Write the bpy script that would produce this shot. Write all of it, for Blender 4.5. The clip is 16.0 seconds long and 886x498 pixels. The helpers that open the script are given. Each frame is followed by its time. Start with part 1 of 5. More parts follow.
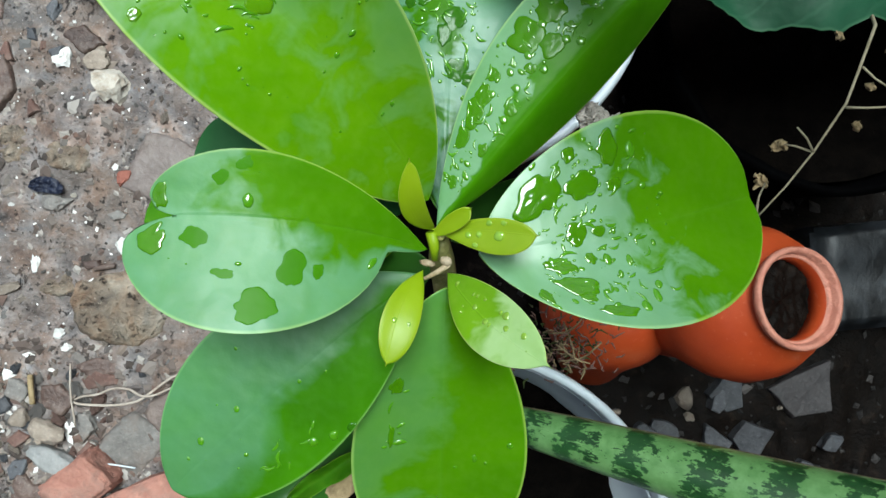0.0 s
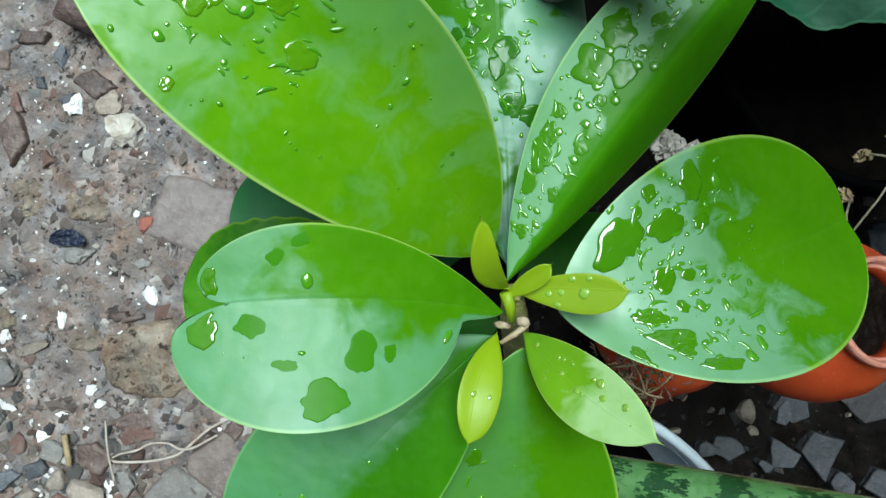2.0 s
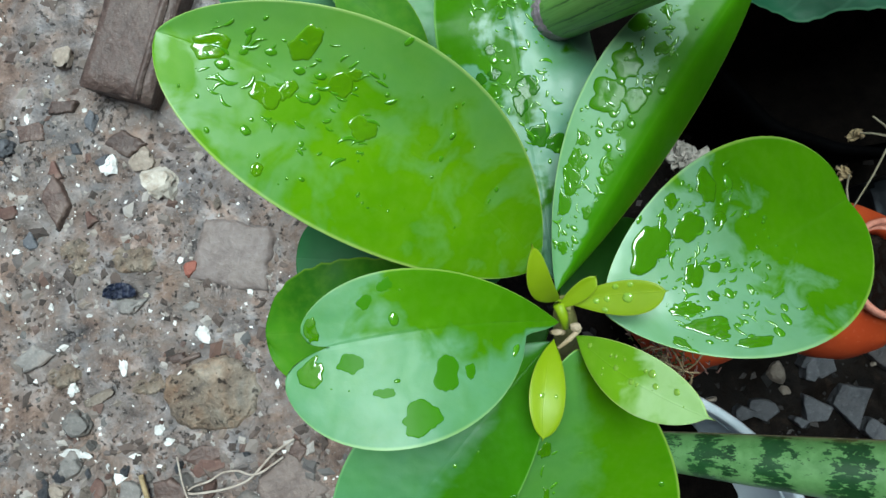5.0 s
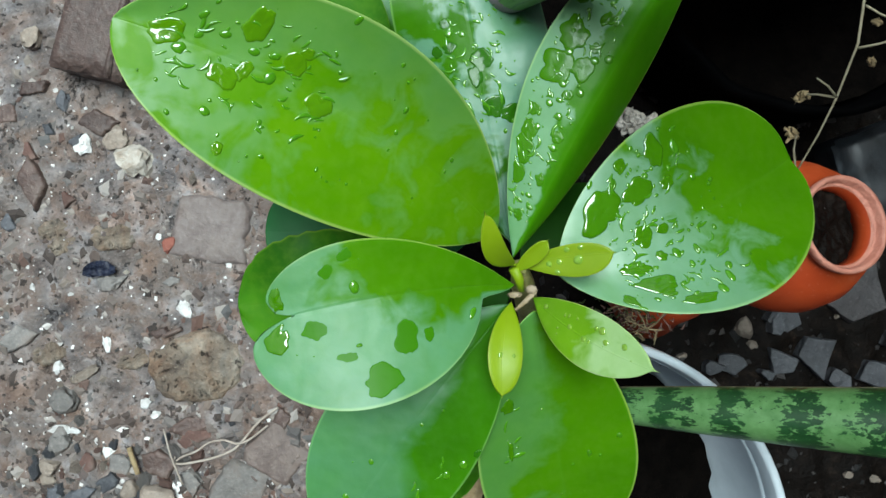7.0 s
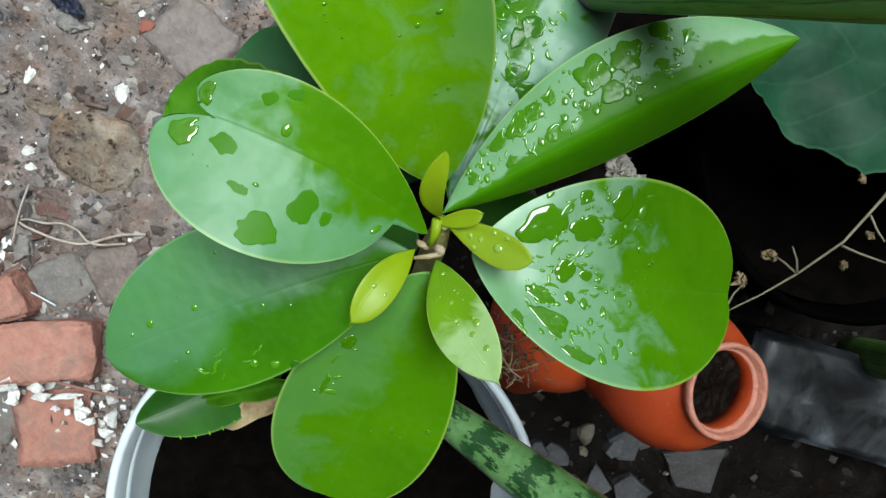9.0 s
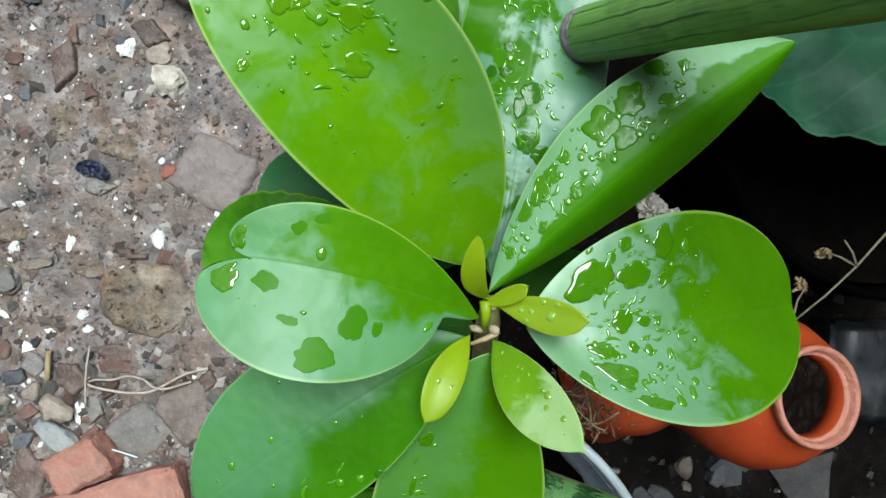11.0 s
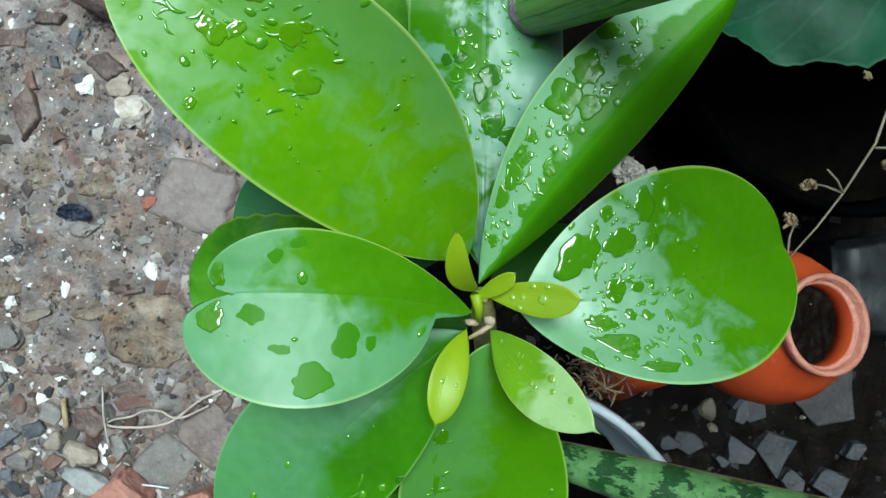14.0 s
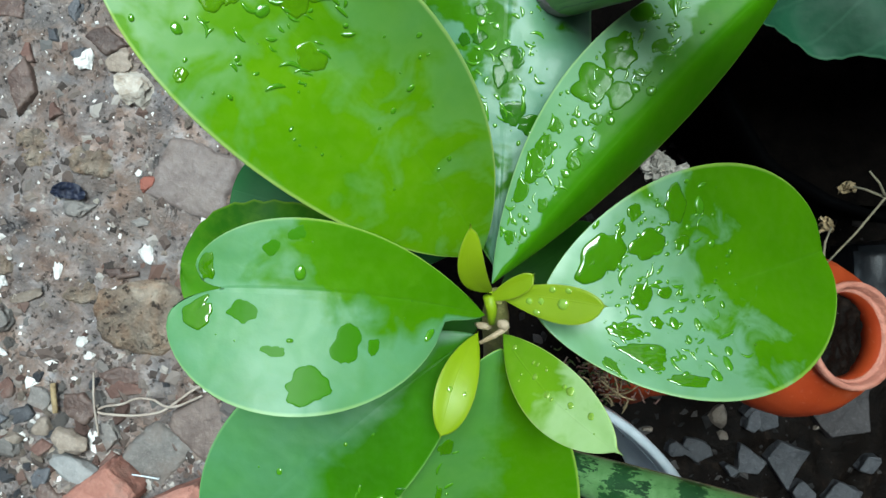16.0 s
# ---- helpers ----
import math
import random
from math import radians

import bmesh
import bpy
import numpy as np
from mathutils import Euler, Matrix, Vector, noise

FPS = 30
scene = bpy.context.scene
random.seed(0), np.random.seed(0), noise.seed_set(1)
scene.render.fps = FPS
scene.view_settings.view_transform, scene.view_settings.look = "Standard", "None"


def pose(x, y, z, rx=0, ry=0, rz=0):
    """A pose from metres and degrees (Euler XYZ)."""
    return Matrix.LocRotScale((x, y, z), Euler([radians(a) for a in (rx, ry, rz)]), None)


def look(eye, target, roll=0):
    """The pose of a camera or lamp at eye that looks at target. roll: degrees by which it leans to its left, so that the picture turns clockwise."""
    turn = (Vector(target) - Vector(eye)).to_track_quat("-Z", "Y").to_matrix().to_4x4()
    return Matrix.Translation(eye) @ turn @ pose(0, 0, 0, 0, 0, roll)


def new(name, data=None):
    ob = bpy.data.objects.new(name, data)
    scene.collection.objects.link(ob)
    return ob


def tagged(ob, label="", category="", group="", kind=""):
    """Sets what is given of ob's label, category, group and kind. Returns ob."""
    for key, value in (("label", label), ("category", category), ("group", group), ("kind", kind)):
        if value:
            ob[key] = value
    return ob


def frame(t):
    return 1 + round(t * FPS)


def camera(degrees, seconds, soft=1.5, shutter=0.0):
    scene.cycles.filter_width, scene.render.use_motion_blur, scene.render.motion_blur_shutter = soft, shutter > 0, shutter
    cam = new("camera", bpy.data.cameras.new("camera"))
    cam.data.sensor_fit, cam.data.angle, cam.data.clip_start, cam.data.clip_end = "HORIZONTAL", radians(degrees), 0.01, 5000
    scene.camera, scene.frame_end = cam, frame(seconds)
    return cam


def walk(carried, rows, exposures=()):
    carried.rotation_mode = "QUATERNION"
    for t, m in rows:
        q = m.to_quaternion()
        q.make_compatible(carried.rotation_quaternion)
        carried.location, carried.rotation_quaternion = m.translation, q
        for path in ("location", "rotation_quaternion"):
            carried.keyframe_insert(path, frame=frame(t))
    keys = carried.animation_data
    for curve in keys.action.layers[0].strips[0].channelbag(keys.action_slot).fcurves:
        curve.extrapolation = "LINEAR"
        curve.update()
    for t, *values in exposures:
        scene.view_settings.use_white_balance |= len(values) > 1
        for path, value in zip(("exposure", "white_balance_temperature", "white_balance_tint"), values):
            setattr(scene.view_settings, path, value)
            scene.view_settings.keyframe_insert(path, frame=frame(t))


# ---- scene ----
cam = camera(59.0, 16.0)
PATH = [
    (0, 0.0009, -0.0018, 0.6383, 1.41, -0.24, 7.53),
    (0.5, 0.0017, 0.0110, 0.6346, 0.69, -0.14, 7.39),
    (1, -0.0090, 0.0149, 0.6293, 0.13, 1.25, 6.63),
    (1.5, -0.0159, 0.0196, 0.6411, 1.25, 0.58, 5.59),
    (2, -0.0195, 0.0159, 0.6121, 1.52, 0.87, 3.33),
    (2.5, -0.0105, 0.0297, 0.6067, 2.26, 1.36, 1.61),
    (3, -0.0122, 0.0229, 0.6069, 0.92, 0.97, 2.80),
    (3.5, -0.0280, 0.0147, 0.6154, 1.08, 1.06, 3.62),
    (4, -0.0347, 0.0177, 0.6181, 2.24, 1.77, 3.19),
    (4.2, -0.0351, 0.0185, 0.6250, 2.01, 1.63, 0.95),
    (6.3, -0.0336, 0.0392, 0.6606, -0.39, 1.52, -6.06),
    (6.5, -0.0288, 0.0352, 0.6618, -0.67, 0.99, -6.40),
    (7, -0.0249, 0.0260, 0.6599, -1.37, 0.63, -5.69),
    (7.5, -0.0227, 0.0191, 0.6536, 0.20, -2.76, 4.93),
    (8, -0.0201, -0.0006, 0.6481, 0.80, -1.86, 13.27),
    (8.5, -0.0102, -0.0091, 0.6470, 0.36, -2.29, 17.00),
    (9, -0.0167, 0.0050, 0.6464, -2.60, -3.29, 29.09),
    (9.5, -0.0214, 0.0108, 0.6428, 0.78, -1.41, 30.85),
    (10, -0.0197, 0.0107, 0.6491, 1.28, -0.73, 26.46),
    (10.2, -0.0217, 0.0094, 0.6473, 2.46, -0.96, 24.58),
    (12.3, -0.0155, 0.0214, 0.6501, 1.20, 1.78, 6.03),
    (12.5, -0.0157, 0.0217, 0.6498, 0.92, 1.71, 6.14),
    (13, -0.0178, 0.0223, 0.6419, -0.44, 0.81, 6.64),
    (13.5, -0.0134, 0.0230, 0.6449, 0.04, 0.23, 6.56),
    (14, -0.0149, 0.0229, 0.6456, 0.36, 0.32, 6.36),
    (14.5, -0.0078, 0.0082, 0.6379, 1.62, -1.10, 15.55),
    (15, -0.0003, 0.0161, 0.6149, 1.56, 0.15, 14.09),
    (15.5, -0.0081, 0.0153, 0.6112, 0.69, 1.08, 12.34),
    (16, -0.0182, 0.0246, 0.6228, -0.37, 0.53, 8.20),
]
# seconds, stops, kelvin, tint
TONE = [(0.0, 1.81, 6500, 10.0), (1.0, 1.81, 6210, 5.5), (3.0, 1.79, 6180, 5.0), (4.0, 1.75, 6140, 4.1), (6.5, 1.69, 6410, 9.1), (7.0, 1.65, 6360, 8.2),
        (7.5, 1.6, 6230, 5.5), (8.0, 1.59, 6300, 7.3), (8.5, 1.59, 6500, 10.0), (9.0, 1.65, 6610, 11.8), (9.5, 1.77, 6610, 11.8), (10.0, 1.77, 6640, 12.2),
        (12.5, 1.78, 6250, 6.4), (13.5, 1.77, 6140, 4.1), (14.0, 1.77, 6140, 4.1), (14.5, 1.77, 6360, 8.2), (15.0, 1.78, 6360, 8.2), (16.0, 1.77, 6280, 6.4)]
walk(cam, [(t, pose(x, y, z, rx, ry, rz)) for t, x, y, z, rx, ry, rz in PATH], TONE)

# ---- light ----
world = bpy.data.worlds.new("sky")
scene.world = world
world.use_nodes = True
wn = world.node_tree.nodes
sky = wn.new("ShaderNodeTexSky")
sky.sky_type = "NISHITA"
sky.sun_disc = False
sky.sun_elevation, sky.sun_rotation = radians(76), radians(9)
sky.air_density, sky.dust_density, sky.ozone_density = 1.0, 5.0, 1.0
wn["Background"].inputs["Strength"].default_value = 0.03
world.node_tree.links.new(sky.outputs[0], wn["Background"].inputs[0])
sun = new("sun", bpy.data.lights.new("sun", "SUN"))
sun.data.energy, sun.data.angle, sun.data.color = 1.72, radians(30), (0.80, 0.955, 0.98)
sun.matrix_world = look((0.10, 0.66, 3.0), (0, 0, 0))


# ---- material tools ----
def material(name, build, rough=0.6, metal=0.0):
    mat = bpy.data.materials.new(name)
    mat.use_nodes = True
    nt = mat.node_tree
    b = nt.nodes["Principled BSDF"]
    b.inputs["Roughness"].default_value, b.inputs["Metallic"].default_value = rough, metal
    build(nt, b)
    return mat


def node(nt, kind, **inputs):
    n = nt.nodes.new("ShaderNode" + kind)
    for key, value in inputs.items():
        socket = n.inputs[key.replace("_", " ")]
        if hasattr(value, "is_output"):
            nt.links.new(value, socket)
        else:
            socket.default_value = value
    return n


def coords(nt, kind="Object"):
    return nt.nodes.new("ShaderNodeTexCoord").outputs[kind]


def noise_tex(nt, vec, scale, detail=4.0, rough=0.55, distort=0.0):
    return node(nt, "TexNoise", Vector=vec, Scale=scale, Detail=detail, Roughness=rough, Distortion=distort).outputs["Fac"]


def ramp(nt, fac, stops):
    r = nt.nodes.new("ShaderNodeValToRGB")
    nt.links.new(fac, r.inputs[0])
    els = r.color_ramp.elements
    while len(els) < len(stops):
        els.new(0.5)
    for e, (p, c) in zip(els, stops):
        e.position, e.color = p, (*c, 1.0) if len(c) == 3 else c
    return r.outputs[0]


def grey(v):
    return (v, v, v)


def mix(nt, fac, a, b, blend="MIX"):
    n = nt.nodes.new("ShaderNodeMix")
    n.data_type, n.blend_type = "RGBA", blend
    for value, socket in ((fac, n.inputs[0]), (a, n.inputs[6]), (b, n.inputs[7])):
        if hasattr(value, "is_output"):
            nt.links.new(value, socket)
        else:
            socket.default_value = value if isinstance(value, (int, float)) else (*value, 1.0)
    return n.outputs[2]


def calc(nt, op, a, b=0.0, c=0.0):
    n = nt.nodes.new("ShaderNodeMath")
    n.operation = op
    for value, socket in zip((a, b, c), n.inputs):
        if hasattr(value, "is_output"):
            nt.links.new(value, socket)
        else:
            socket.default_value = value
    return n.outputs[0]


def bump(nt, b, height, strength, distance):
    n = node(nt, "Bump", Strength=strength, Distance=distance, Height=height)
    nt.links.new(n.outputs[0], b.inputs["Normal"])


def link(nt, out, socket):
    nt.links.new(out, socket)


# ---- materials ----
def leaf_material(name, base, dark, edge, vein, rough=0.33, mottle=0.15, sheen=0.55, wet=0.0, patch=33.0, along=0.0, across=0.0, start=0.0, painted_sheen=0.0, sheen_tint=(0.14, 0.33, 0.270), soft=0.04, floor=-1.0, veins=0.012, crinkle=1.0):
    """A waxy blade: sky sheen is painted as a pale tint on its drier zone; the deeper zone, smooth as wetted parts,
    also stands for parts turned from the sky and grows along, across and from a start.
    """
    def build(nt, b):
        uv = coords(nt, "UV")
        sep = node(nt, "SeparateXYZ", Vector=uv)
        s, q = sep.outputs[0], sep.outputs[1]
        ob = coords(nt)
        big = noise_tex(nt, ob, 28.0, 3.0)
        fine = noise_tex(nt, ob, 260.0, 3.0)
        col = mix(nt, ramp(nt, big, [(0.35, grey(0)), (0.68, grey(1))]), base, dark)
        col = mix(nt, calc(nt, "MULTIPLY", ramp(nt, fine, [(0.42, grey(0)), (0.7, grey(1))]), mottle * 0.35), col, edge)
        aq = calc(nt, "ABSOLUTE", q)
        rib = ramp(nt, aq, [(0.0, grey(1)), (0.045, grey(0))])
        wave = calc(nt, "SINE", calc(nt, "MULTIPLY", calc(nt, "SUBTRACT", s, calc(nt, "MULTIPLY", aq, 0.22)), 62.0))
        side = calc(nt, "MULTIPLY", ramp(nt, wave, [(0.93, grey(0)), (1.0, grey(1))]), veins)
        col = mix(nt, calc(nt, "MAXIMUM", calc(nt, "MULTIPLY", rib, 0.07), side), col, vein)
        margin = ramp(nt, aq, [(0.965, grey(0)), (0.985, grey(1))])
        col = mix(nt, calc(nt, "MULTIPLY", margin, 0.8), col, edge)
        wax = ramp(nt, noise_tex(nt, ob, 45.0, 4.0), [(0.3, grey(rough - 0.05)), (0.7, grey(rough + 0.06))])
        # deep zone: wet patches, plus sides that face away from the bright sky
        deep_bias = calc(nt, "MULTIPLY_ADD", calc(nt, "MAXIMUM", q, floor), across, calc(nt, "MULTIPLY_ADD", s, along, start))
        deep_field = calc(nt, "ADD", calc(nt, "ADD", noise_tex(nt, ob, patch, 3.0, 0.5, 0.6), calc(nt, "MULTIPLY", calc(nt, "SUBTRACT", noise_tex(nt, ob, 230.0, 3.0), 0.5), 0.16)), deep_bias)
        damp = calc(nt, "MULTIPLY", ramp(nt, deep_field, [(0.585 - soft / 2, grey(0)), (0.585 + soft / 2, grey(1))]), min(wet * 1.1, 1.0))
        cloud = calc(nt, "MULTIPLY_ADD", noise_tex(nt, ob, 70.0, 4.0, 0.6, 0.5), 1.1 * painted_sheen, 0.45 * painted_sheen)
        # pale sky reflection mixed into the base colour outside the deep zone
        col = mix(nt, calc(nt, "MULTIPLY", calc(nt, "SUBTRACT", 1.0, damp), cloud), col, sheen_tint)
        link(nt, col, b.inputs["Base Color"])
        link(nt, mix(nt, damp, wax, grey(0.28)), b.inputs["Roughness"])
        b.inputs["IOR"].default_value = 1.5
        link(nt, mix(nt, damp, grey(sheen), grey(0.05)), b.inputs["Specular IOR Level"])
        b.inputs["Subsurface Weight"].default_value = 0.0
        h = calc(nt, "ADD", calc(nt, "MULTIPLY", big, 0.8), calc(nt, "ADD", calc(nt, "MULTIPLY", rib, -0.04), calc(nt, "MULTIPLY", fine, 0.04)))
        bump(nt, b, h, 0.5, 0.0024 * crinkle)
    return material(name, build)


GREEN = ((0.057, 0.188, 0.001), (0.041, 0.152, 0.001), (0.20, 0.33, 0.05), (0.09, 0.24, 0.03))
LIME = ((0.092, 0.245, 0.001), (0.062, 0.200, 0.001), (0.26, 0.38, 0.08), (0.11, 0.25, 0.03))
DEEP = ((0.035, 0.140, 0.002), (0.023, 0.098, 0.002), (0.11, 0.25, 0.05), (0.045, 0.15, 0.03))
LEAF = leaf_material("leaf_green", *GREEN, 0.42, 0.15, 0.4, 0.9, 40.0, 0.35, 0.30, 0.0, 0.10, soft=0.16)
LEAF_WAXY_SHEEN = leaf_material("leaf_green_waxy_sheen", *GREEN, 0.45, 0.15, 0.36, 0.92, 70.0, -1.2, -0.9, 0.785, 0.30, soft=0.22, floor=-0.15, crinkle=2.6)
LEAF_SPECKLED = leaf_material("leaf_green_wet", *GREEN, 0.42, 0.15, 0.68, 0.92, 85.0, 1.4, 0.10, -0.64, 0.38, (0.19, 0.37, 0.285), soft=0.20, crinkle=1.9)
# one wing painted pale with sky sheen, the wing turned away painted deep
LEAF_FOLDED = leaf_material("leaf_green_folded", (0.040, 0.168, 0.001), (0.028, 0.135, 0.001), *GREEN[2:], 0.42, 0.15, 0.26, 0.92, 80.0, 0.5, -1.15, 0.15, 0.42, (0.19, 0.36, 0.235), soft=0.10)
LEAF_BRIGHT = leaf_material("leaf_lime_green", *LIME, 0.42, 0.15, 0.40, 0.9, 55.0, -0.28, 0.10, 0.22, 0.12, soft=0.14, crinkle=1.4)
# its deep zone also paints the shade beside the stem
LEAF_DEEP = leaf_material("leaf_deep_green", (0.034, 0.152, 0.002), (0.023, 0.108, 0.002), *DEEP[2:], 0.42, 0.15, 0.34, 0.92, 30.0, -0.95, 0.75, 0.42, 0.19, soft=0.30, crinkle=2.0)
# bluish tint paints the sky's reflection on the wet blade
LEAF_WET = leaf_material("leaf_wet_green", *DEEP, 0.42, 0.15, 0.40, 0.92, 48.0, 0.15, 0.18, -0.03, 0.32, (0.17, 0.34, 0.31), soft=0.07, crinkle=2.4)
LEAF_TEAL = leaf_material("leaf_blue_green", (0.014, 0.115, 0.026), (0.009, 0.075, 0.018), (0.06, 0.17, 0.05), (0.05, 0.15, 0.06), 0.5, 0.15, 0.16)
# pale tip is a painted sheen over the yellow-green
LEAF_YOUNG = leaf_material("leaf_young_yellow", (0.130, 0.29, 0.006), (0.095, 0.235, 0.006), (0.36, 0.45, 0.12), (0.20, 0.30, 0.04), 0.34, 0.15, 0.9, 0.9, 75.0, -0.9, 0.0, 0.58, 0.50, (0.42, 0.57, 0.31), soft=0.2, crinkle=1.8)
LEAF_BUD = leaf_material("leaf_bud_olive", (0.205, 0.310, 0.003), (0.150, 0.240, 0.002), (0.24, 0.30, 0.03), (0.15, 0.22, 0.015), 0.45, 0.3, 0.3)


def water_material(name, tint, clear, rough=0.03, gloss=1.0):
    """Water on a blade: a smooth wet skin that shows the leaf through it."""
    def build(nt, b):
        f = noise_tex(nt, coords(nt), 60.0, 3.0)
        link(nt, mix(nt, f, tint, [0.75 * c for c in tint]), b.inputs["Base Color"])
        b.inputs["Transmission Weight"].default_value = clear
        b.inputs["IOR"].default_value = 1.48
        b.inputs["Specular IOR Level"].default_value = gloss
    return material(name, build, rough)


FILM = water_material("water_film", (0.056, 0.205, 0.001), 0.1, 0.09, 1.0)
FILM_DEEP = water_material("water_film_deep", (0.026, 0.125, 0.004), 0.1, 0.14, 0.13)
FILM_BRIGHT = water_material("water_film_lime", (0.092, 0.262, 0.002), 0.1, 0.09, 1.0)
FILM_CALM = water_material("water_film_calm", (0.050, 0.195, 0.002), 0.1, 0.2, 0.10)
FILM_FLAT = water_material("water_skin", (0.040, 0.175, 0.002), 0.0, 0.35, 0.08)
BEAD = water_material("water_bead", (0.07, 0.26, 0.006), 0.1, 0.09)
BEAD_YOUNG = water_material("water_bead_pale", (0.22, 0.39, 0.04), 0.1)


def soil_build(nt, b, warm=(0.98, 1.0, 1.08)):
    ob = coords(nt)
    big, mid, fine = noise_tex(nt, ob, 9.0, 5.0), noise_tex(nt, ob, 44.0, 6.0, 0.62), noise_tex(nt, ob, 330.0, 4.0, 0.75)
    col = ramp(nt, mid, [(0.28, (0.040, 0.030, 0.025)), (0.40, (0.135, 0.106, 0.090)), (0.54, (0.232, 0.192, 0.164)), (0.68, (0.405, 0.355, 0.315))])
    col = mix(nt, ramp(nt, big, [(0.4, grey(0)), (0.65, grey(0.5))]), col, (0.180, 0.138, 0.104))
    tint = ramp(nt, noise_tex(nt, ob, 21.0, 5.0, 0.65, 0.8), [(0.34, (0.74, 0.84, 0.94)), (0.48, (1.0, 1.0, 1.0)), (0.62, (0.98, 0.76, 0.62))])
    col = mix(nt, 0.85, col, tint, "MULTIPLY")
    speck = ramp(nt, fine, [(0.60, grey(0)), (0.70, grey(1))])
    col = mix(nt, calc(nt, "MULTIPLY", speck, 0.65), col, (0.40, 0.36, 0.32))
    # shade inside pits and cracks is painted as near-black colour
    pit_shade = ramp(nt, noise_tex(nt, ob, 150.0, 4.0, 0.7), [(0.33, grey(1)), (0.40, grey(0))])
    crack_shade = ramp(nt, calc(nt, "ABSOLUTE", calc(nt, "SUBTRACT", noise_tex(nt, ob, 34.0, 6.0, 0.68, 0.6), 0.5)), [(0.0, grey(1)), (0.016, grey(0))])
    crack_shade = calc(nt, "MULTIPLY", crack_shade, ramp(nt, noise_tex(nt, ob, 26.0, 3.0), [(0.56, grey(0)), (0.66, grey(1))]))
    dark = calc(nt, "MAXIMUM", pit_shade, crack_shade)
    col = mix(nt, calc(nt, "MULTIPLY", dark, 0.8), col, (0.018, 0.013, 0.011))
    link(nt, mix(nt, 1.0, col, warm, "MULTIPLY"), b.inputs["Base Color"])
    link(nt, ramp(nt, big, [(0.3, grey(0.42)), (0.7, grey(0.8))]), b.inputs["Roughness"])
    h = calc(nt, "SUBTRACT", calc(nt, "ADD", mid, calc(nt, "MULTIPLY", fine, 0.5)), calc(nt, "MULTIPLY", dark, 0.5))
    bump(nt, b, h, 1.0, 0.006)


SOIL = material("damp_brown_soil", soil_build)
CLAY = material("tan_clay_soil", lambda nt, b: soil_build(nt, b, (0.98, 0.92, 0.80)))


def stone_material(name, lo, hi, rough=0.75, spot=(0.5, 0.45, 0.4), gloss=0.4, dirt=0.0):
    def build(nt, b):
        b.inputs["Specular IOR Level"].default_value = gloss
        ob = coords(nt)
        rnd = nt.nodes.new("ShaderNodeObjectInfo").outputs["Random"]
        f = noise_tex(nt, ob, 90.0, 5.0, 0.65)
        col = ramp(nt, f, [(0.3, lo), (0.7, hi)])
        col = mix(nt, calc(nt, "MULTIPLY", ramp(nt, noise_tex(nt, ob, 380.0, 2.0), [(0.6, grey(0)), (0.72, grey(1))]), 0.14), col, spot)
        dust = ramp(nt, noise_tex(nt, ob, 36.0, 5.0, 0.7), [(0.48, grey(0)), (0.66, grey(dirt))])
        col = mix(nt, dust, col, (0.15, 0.117, 0.098))
        hsv = node(nt, "HueSaturation", Color=col, Value=calc(nt, "MULTIPLY_ADD", rnd, 0.5, 0.75))
        link(nt, hsv.outputs[0], b.inputs["Base Color"])
        bump(nt, b, f, 0.8, 0.004)
    return material(name, build, rough)


BRICK = stone_material("red_brick", (0.255, 0.108, 0.080), (0.365, 0.175, 0.132), 0.85, (0.36, 0.25, 0.19), dirt=0.5)
MAROON = stone_material("dark_red_brick", (0.085, 0.045, 0.036), (0.16, 0.088, 0.070), 0.8, (0.25, 0.2, 0.17), dirt=0.7)
BROWN = stone_material("brown_brick", (0.052, 0.032, 0.026), (0.108, 0.070, 0.058), 0.5, dirt=0.5)
ROCK = stone_material("grey_stone", (0.110, 0.100, 0.092), (0.210, 0.195, 0.180), dirt=0.75)
TAN = stone_material("tan_stone", (0.16, 0.125, 0.095), (0.30, 0.25, 0.205), dirt=0.75)
SLATE = stone_material("blue_slate", (0.050, 0.051, 0.057), (0.096, 0.098, 0.106), 0.6, (0.3, 0.31, 0.33))
CHIP = stone_material("white_chip", (0.38, 0.36, 0.33), (0.74, 0.73, 0.71), 0.6, (0.9, 0.9, 0.9))


def white_build(nt, b):
    ob = coords(nt)
    f = noise_tex(nt, ob, 14.0, 5.0, 0.6)
    link(nt, ramp(nt, f, [(0.3, (0.40, 0.46, 0.49)), (0.6, (0.58, 0.64, 0.67))]), b.inputs["Base Color"])
    bump(nt, b, noise_tex(nt, ob, 220.0), 0.15, 0.001)


WHITE = material("white_plastic", white_build, 0.35)


def orange_build(nt, b):
    ob = coords(nt)
    f = noise_tex(nt, ob, 24.0, 5.0, 0.6)
    col = ramp(nt, f, [(0.25, (0.34, 0.034, 0.006)), (0.6, (0.46, 0.062, 0.012)), (0.85, (0.50, 0.11, 0.04))])
    col = mix(nt, calc(nt, "MULTIPLY", ramp(nt, noise_tex(nt, ob, 300.0, 2.0), [(0.62, grey(0)), (0.75, grey(1))]), 0.14), col, (0.7, 0.3, 0.2))
    link(nt, col, b.inputs["Base Color"])
    bump(nt, b, noise_tex(nt, ob, 160.0, 4.0), 0.2, 0.001)


ORANGE = material("orange_clay", orange_build, 0.5)
ORANGE_RIM = stone_material("pale_orange_rim", (0.42, 0.15, 0.10), (0.56, 0.24, 0.17), 0.55, (0.75, 0.4, 0.3))


